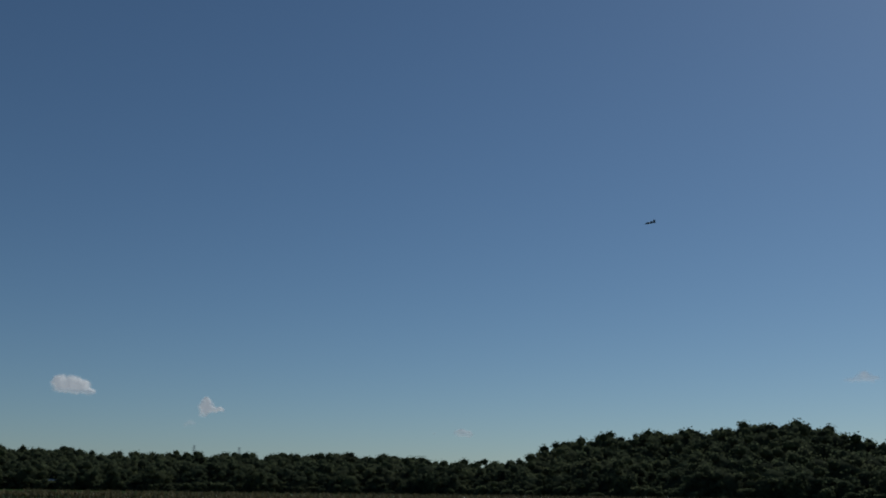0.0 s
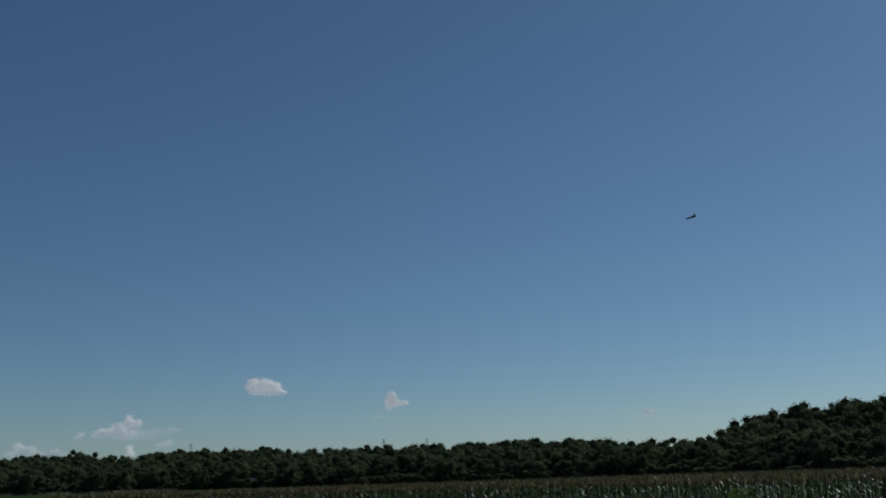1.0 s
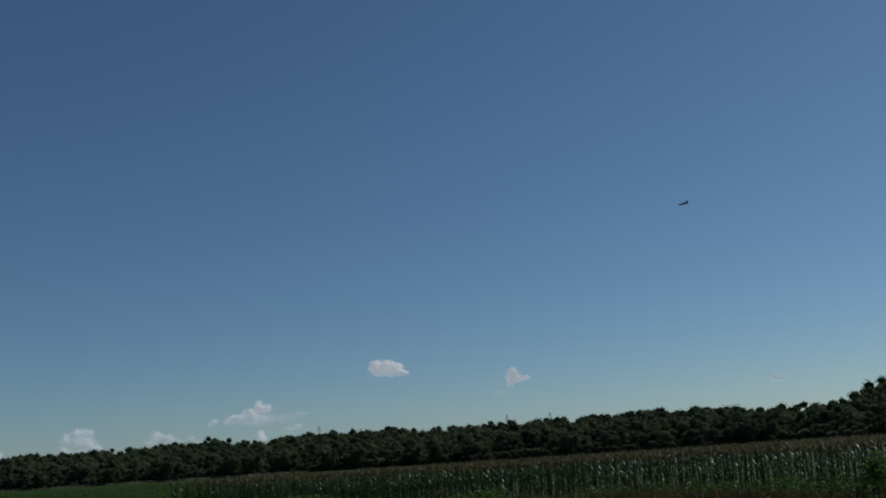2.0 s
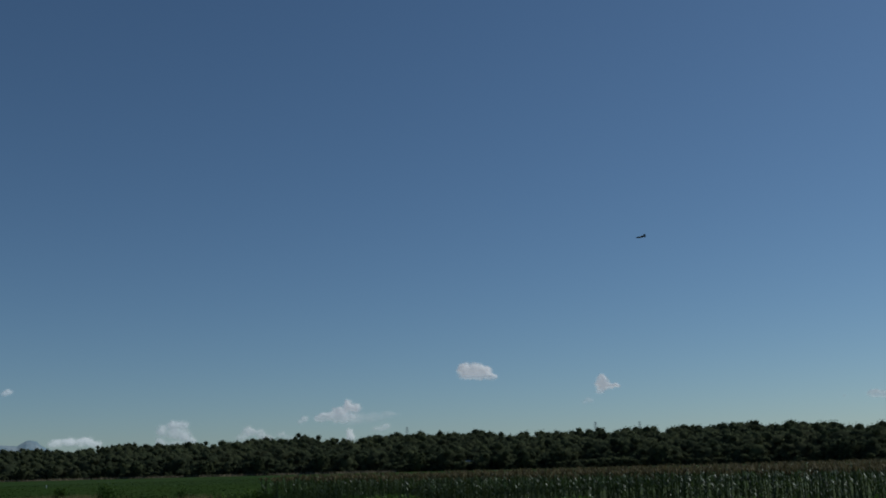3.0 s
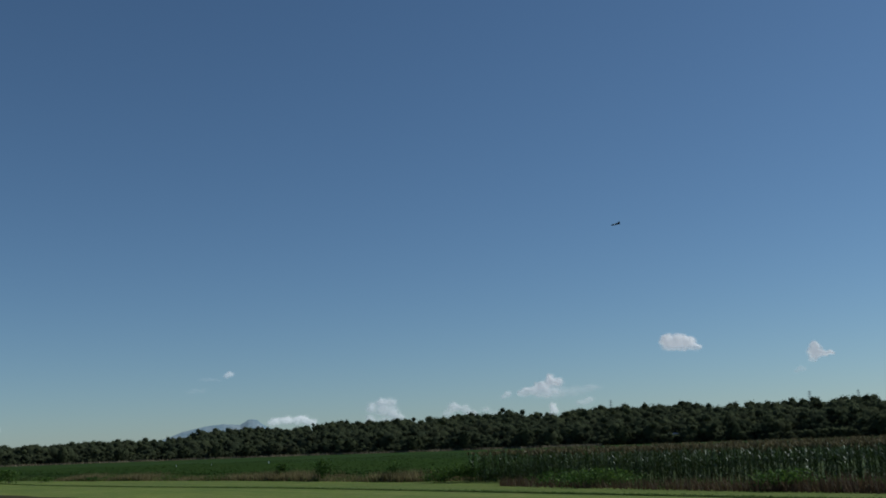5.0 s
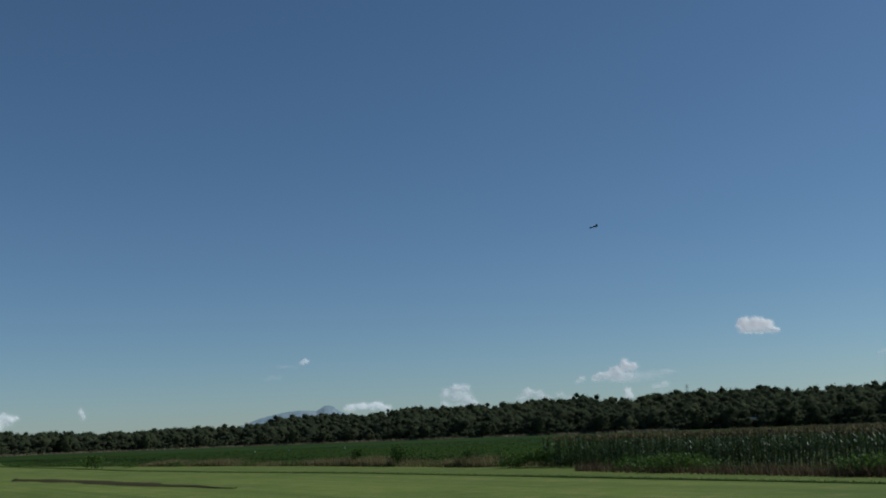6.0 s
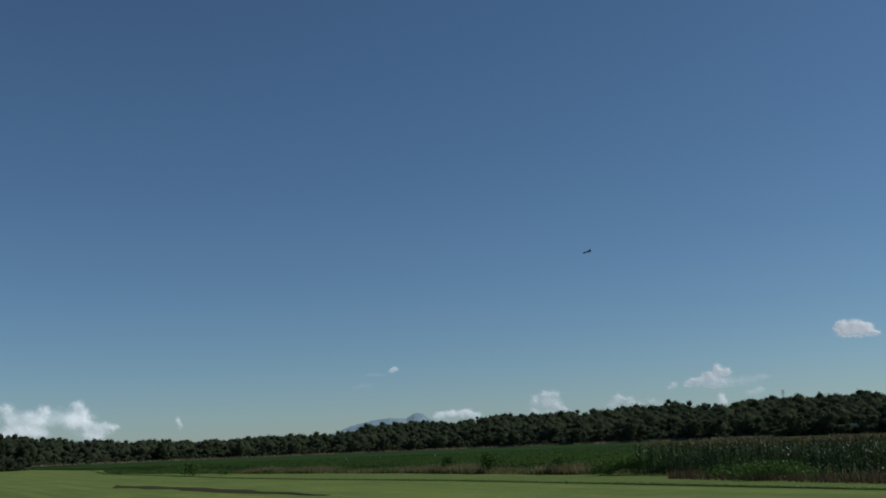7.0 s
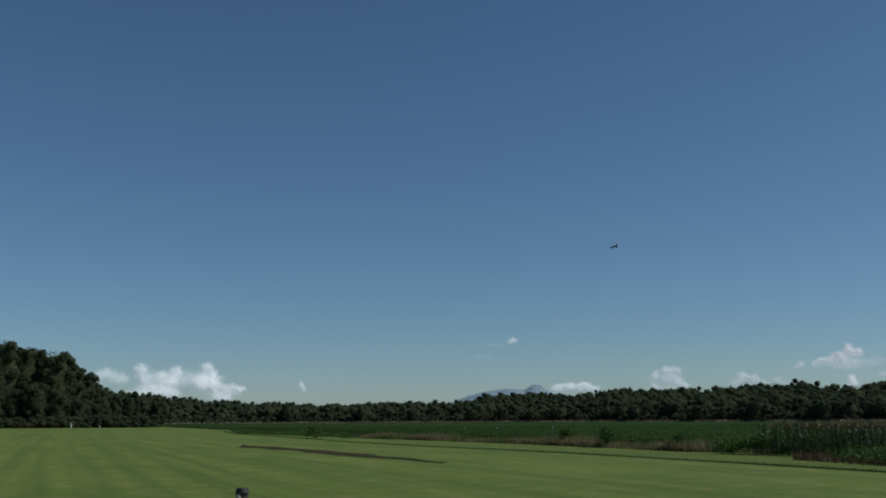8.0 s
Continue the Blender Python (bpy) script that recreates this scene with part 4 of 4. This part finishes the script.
make_cloud("tiny white cloud tuft", 7.72, 1.85, [(0, 0.08, 0.22, 0.26), (0.12, -0.22, 0.18, 0.2)], 13, 0.8, 0.55)
make_cloud("heaped white cloud rising behind the trees", 15.55, 1.93, [(-0.65, 0.85, 0.5, 0.36), (0.35, 0.4, 0.5, 0.45), (0.15, -0.3, 0.75, 0.42), (-0.45, 0.3, 0.6, 0.45), (1.2, 0.75, 0.42, 0.34), (1.0, 0.2, 0.55, 0.42), (-0.5, -0.5, 1.1, 0.4), (0.9, -0.5, 0.8, 0.35)], 14, 0.95, 0.7, 0.32, 0.35)
make_cloud("pale cloud bank behind the trees", 18.0, 2.3, [(0.0, 0.2, 0.55, 0.35), (0.7, -0.1, 0.7, 0.45), (-0.6, -0.2, 0.6, 0.4)], 23, 0.95, 0.48, 0.4)
make_cloud("tall white heaped cloud with a rounded foot", 11.86, 1.64, [(-0.95, 1.25, 0.46, 0.34), (-0.62, 0.8, 0.4, 0.4), (-0.55, 0.25, 0.42, 0.4), (0.1, 0.1, 0.62, 0.38), (0.85, 0.02, 0.4, 0.3), (-0.1, -0.42, 0.85, 0.36), (-1.2, 0.4, 0.5, 0.6)], 15, 0.85, 0.7, 0.32, 0.35)
make_cloud("thin pale veil between two clouds", 13.6, 2.0, [(-1.0, 0.1, 0.9, 0.55), (0.0, 0.25, 1.0, 0.6), (1.0, 0.2, 1.0, 0.5)], 16, 1.0, 0.36, 0.5)


# ---------------------------------------------------------------- model aeroplane
def build_jet():
    """A radio-controlled twin-jet: nose along +y, span along x, 1.35 m long."""
    root = tagged(new("model_jet"), "dark grey radio-controlled model jet, wing tops pale for sun glint, banking in flight", "model aeroplane")

    def loft(name, rings, material, label="", at=(0, 0, 0), segs=12):
        bm = bmesh.new()
        loops = []
        for y, rx, rz, z in rings:
            loops.append([bm.verts.new((at[0] + rx * math.cos(2 * math.pi * k / segs), at[1] + y, at[2] + z + rz * math.sin(2 * math.pi * k / segs))) for k in range(segs)])
        for a, b in zip(loops, loops[1:]):
            for k in range(segs):
                bm.faces.new((a[k], a[(k + 1) % segs], b[(k + 1) % segs], b[k]))
        bm.faces.new(loops[0][::-1]), bm.faces.new(loops[-1])
        bmesh.ops.recalc_face_normals(bm, faces=bm.faces[:])
        for f in bm.faces:
            f.smooth = True
        return part(name, bm, material, root, label)

    def slab(name, pts, thick, material, axis, label=""):
        """A tapered plate from an outline, thick along z (wings) or x (fins)."""
        bm = bmesh.new()
        n = len(pts)
        up = Vector((0, 0, thick / 2)) if axis == "z" else Vector((thick / 2, 0, 0))
        a = [bm.verts.new(Vector(p) + up) for p in pts]
        b = [bm.verts.new(Vector(p) - up) for p in pts]
        bm.faces.new(a), bm.faces.new(b[::-1])
        for k in range(n):
            bm.faces.new((a[k], b[k], b[(k + 1) % n], a[(k + 1) % n]))
        bmesh.ops.recalc_face_normals(bm, faces=bm.faces[:])
        bmesh.ops.bevel(bm, geom=bm.edges[:], offset=thick * 0.3, segments=1, affect="EDGES")
        return part(name, bm, material, root, label)

    loft("fuselage", [(0.7, 0.014, 0.014, -0.01), (0.6, 0.055, 0.06, 0), (0.4, 0.085, 0.1, 0.01), (0.1, 0.09, 0.105, 0.005), (-0.3, 0.075, 0.085, 0.01), (-0.6, 0.045, 0.045, 0.03), (-0.68, 0.016, 0.016, 0.035)], M_JET)
    loft("canopy", [(0.5, 0.01, 0.008, 0.05), (0.42, 0.045, 0.055, 0.085), (0.3, 0.047, 0.06, 0.09), (0.18, 0.012, 0.015, 0.075)], M_JET_DARK, "dark bubble canopy")
    for sx in (1, -1):
        # sun flash and shade are coloured in: pale top skin, dark underside
        slab("wing", [(0, 0.16, -0.03), (sx * 0.3, 0.16, -0.03), (sx * 0.8, 0.1, 0.03), (sx * 0.8, -0.05, 0.03), (sx * 0.3, -0.12, -0.03), (0, -0.12, -0.03)], 0.05, M_JET, "z", "straight wing, its underside coloured dark grey for shade")
        slab("wing_top", [(sx * 0.06, 0.15, -0.004), (sx * 0.3, 0.15, -0.004), (sx * 0.79, 0.095, 0.056), (sx * 0.79, -0.045, 0.056), (sx * 0.3, -0.11, -0.004), (sx * 0.06, -0.11, -0.004)], 0.008, M_JET_GLINT, "z", "upper skin of the wing, coloured pale for sun glint")
        slab("tailplane", [(0, -0.5, 0.04), (sx * 0.27, -0.52, 0.04), (sx * 0.27, -0.66, 0.04), (0, -0.67, 0.04)], 0.018, M_JET, "z")
        slab("fin", [(sx * 0.27, -0.48, -0.07), (sx * 0.27, -0.56, 0.36), (sx * 0.27, -0.72, 0.36), (sx * 0.27, -0.71, -0.07)], 0.024, M_JET, "x")
        loft("engine", [(0.0, 0.055, 0.055, 0), (-0.05, 0.07, 0.07, 0), (-0.2, 0.068, 0.068, 0), (-0.32, 0.045, 0.045, 0.01)], M_JET, "round grey engine pod", (sx * 0.12, -0.1, 0.13))
        loft("intake", [(0.006, 0.045, 0.045, 0), (0.003, 0.05, 0.05, 0), (-0.02, 0.05, 0.05, 0)], M_JET_DARK, "dark engine intake", (sx * 0.12, -0.1, 0.13))
    return root


jet = build_jet()

# seconds, bearing, height angle, distance, bank
FLIGHT = [
    (0.00, -59.67, 14.52, 142, -10),
    (0.50, -55.97, 14.06, 144, -12),
    (1.00, -52.31, 13.41, 146, -12),
    (1.50, -48.67, 12.84, 148, -12),
    (2.00, -45.49, 12.77, 150, -12),
    (2.75, -39.90, 12.30, 153, -10),
    (3.50, -34.42, 11.78, 156, -6),
    (4.00, -31.21, 11.88, 158, -9),
    (4.50, -28.27, 11.85, 160, -12),
    (5.00, -25.49, 11.72, 162, -12),
    (5.75, -21.60, 11.22, 165, -13),
    (6.50, -17.56, 10.62, 168, -15),
    (7.00, -14.91, 10.22, 170, -20),
    (7.50, -12.26, 9.76, 172, -36),
    (8.00, -9.57, 9.31, 174, -48),
]


def motions():
    pts = []
    for t, az, el, d, bank in FLIGHT:
        x, y = bearing(az, d * math.cos(radians(el)))
        pts.append(Vector((x, y, EYE[2] + d * math.sin(radians(el)))))
    rows = []
    for k, (t, az, el, d, bank) in enumerate(FLIGHT):
        a, b = max(0, k - 1), min(len(pts) - 1, k + 1)
        way = pts[b] - pts[a]
        yaw = math.degrees(math.atan2(-way.x, way.y))
        climb = math.degrees(math.atan2(way.z, math.hypot(way.x, way.y)))
        rows.append((t, Matrix.Translation(pts[k]) @ pose(0, 0, 0, 0, 0, yaw) @ pose(0, 0, 0, climb, 0, 0) @ pose(0, 0, 0, 0, bank, 0)))
    walk(jet, rows)


motions()
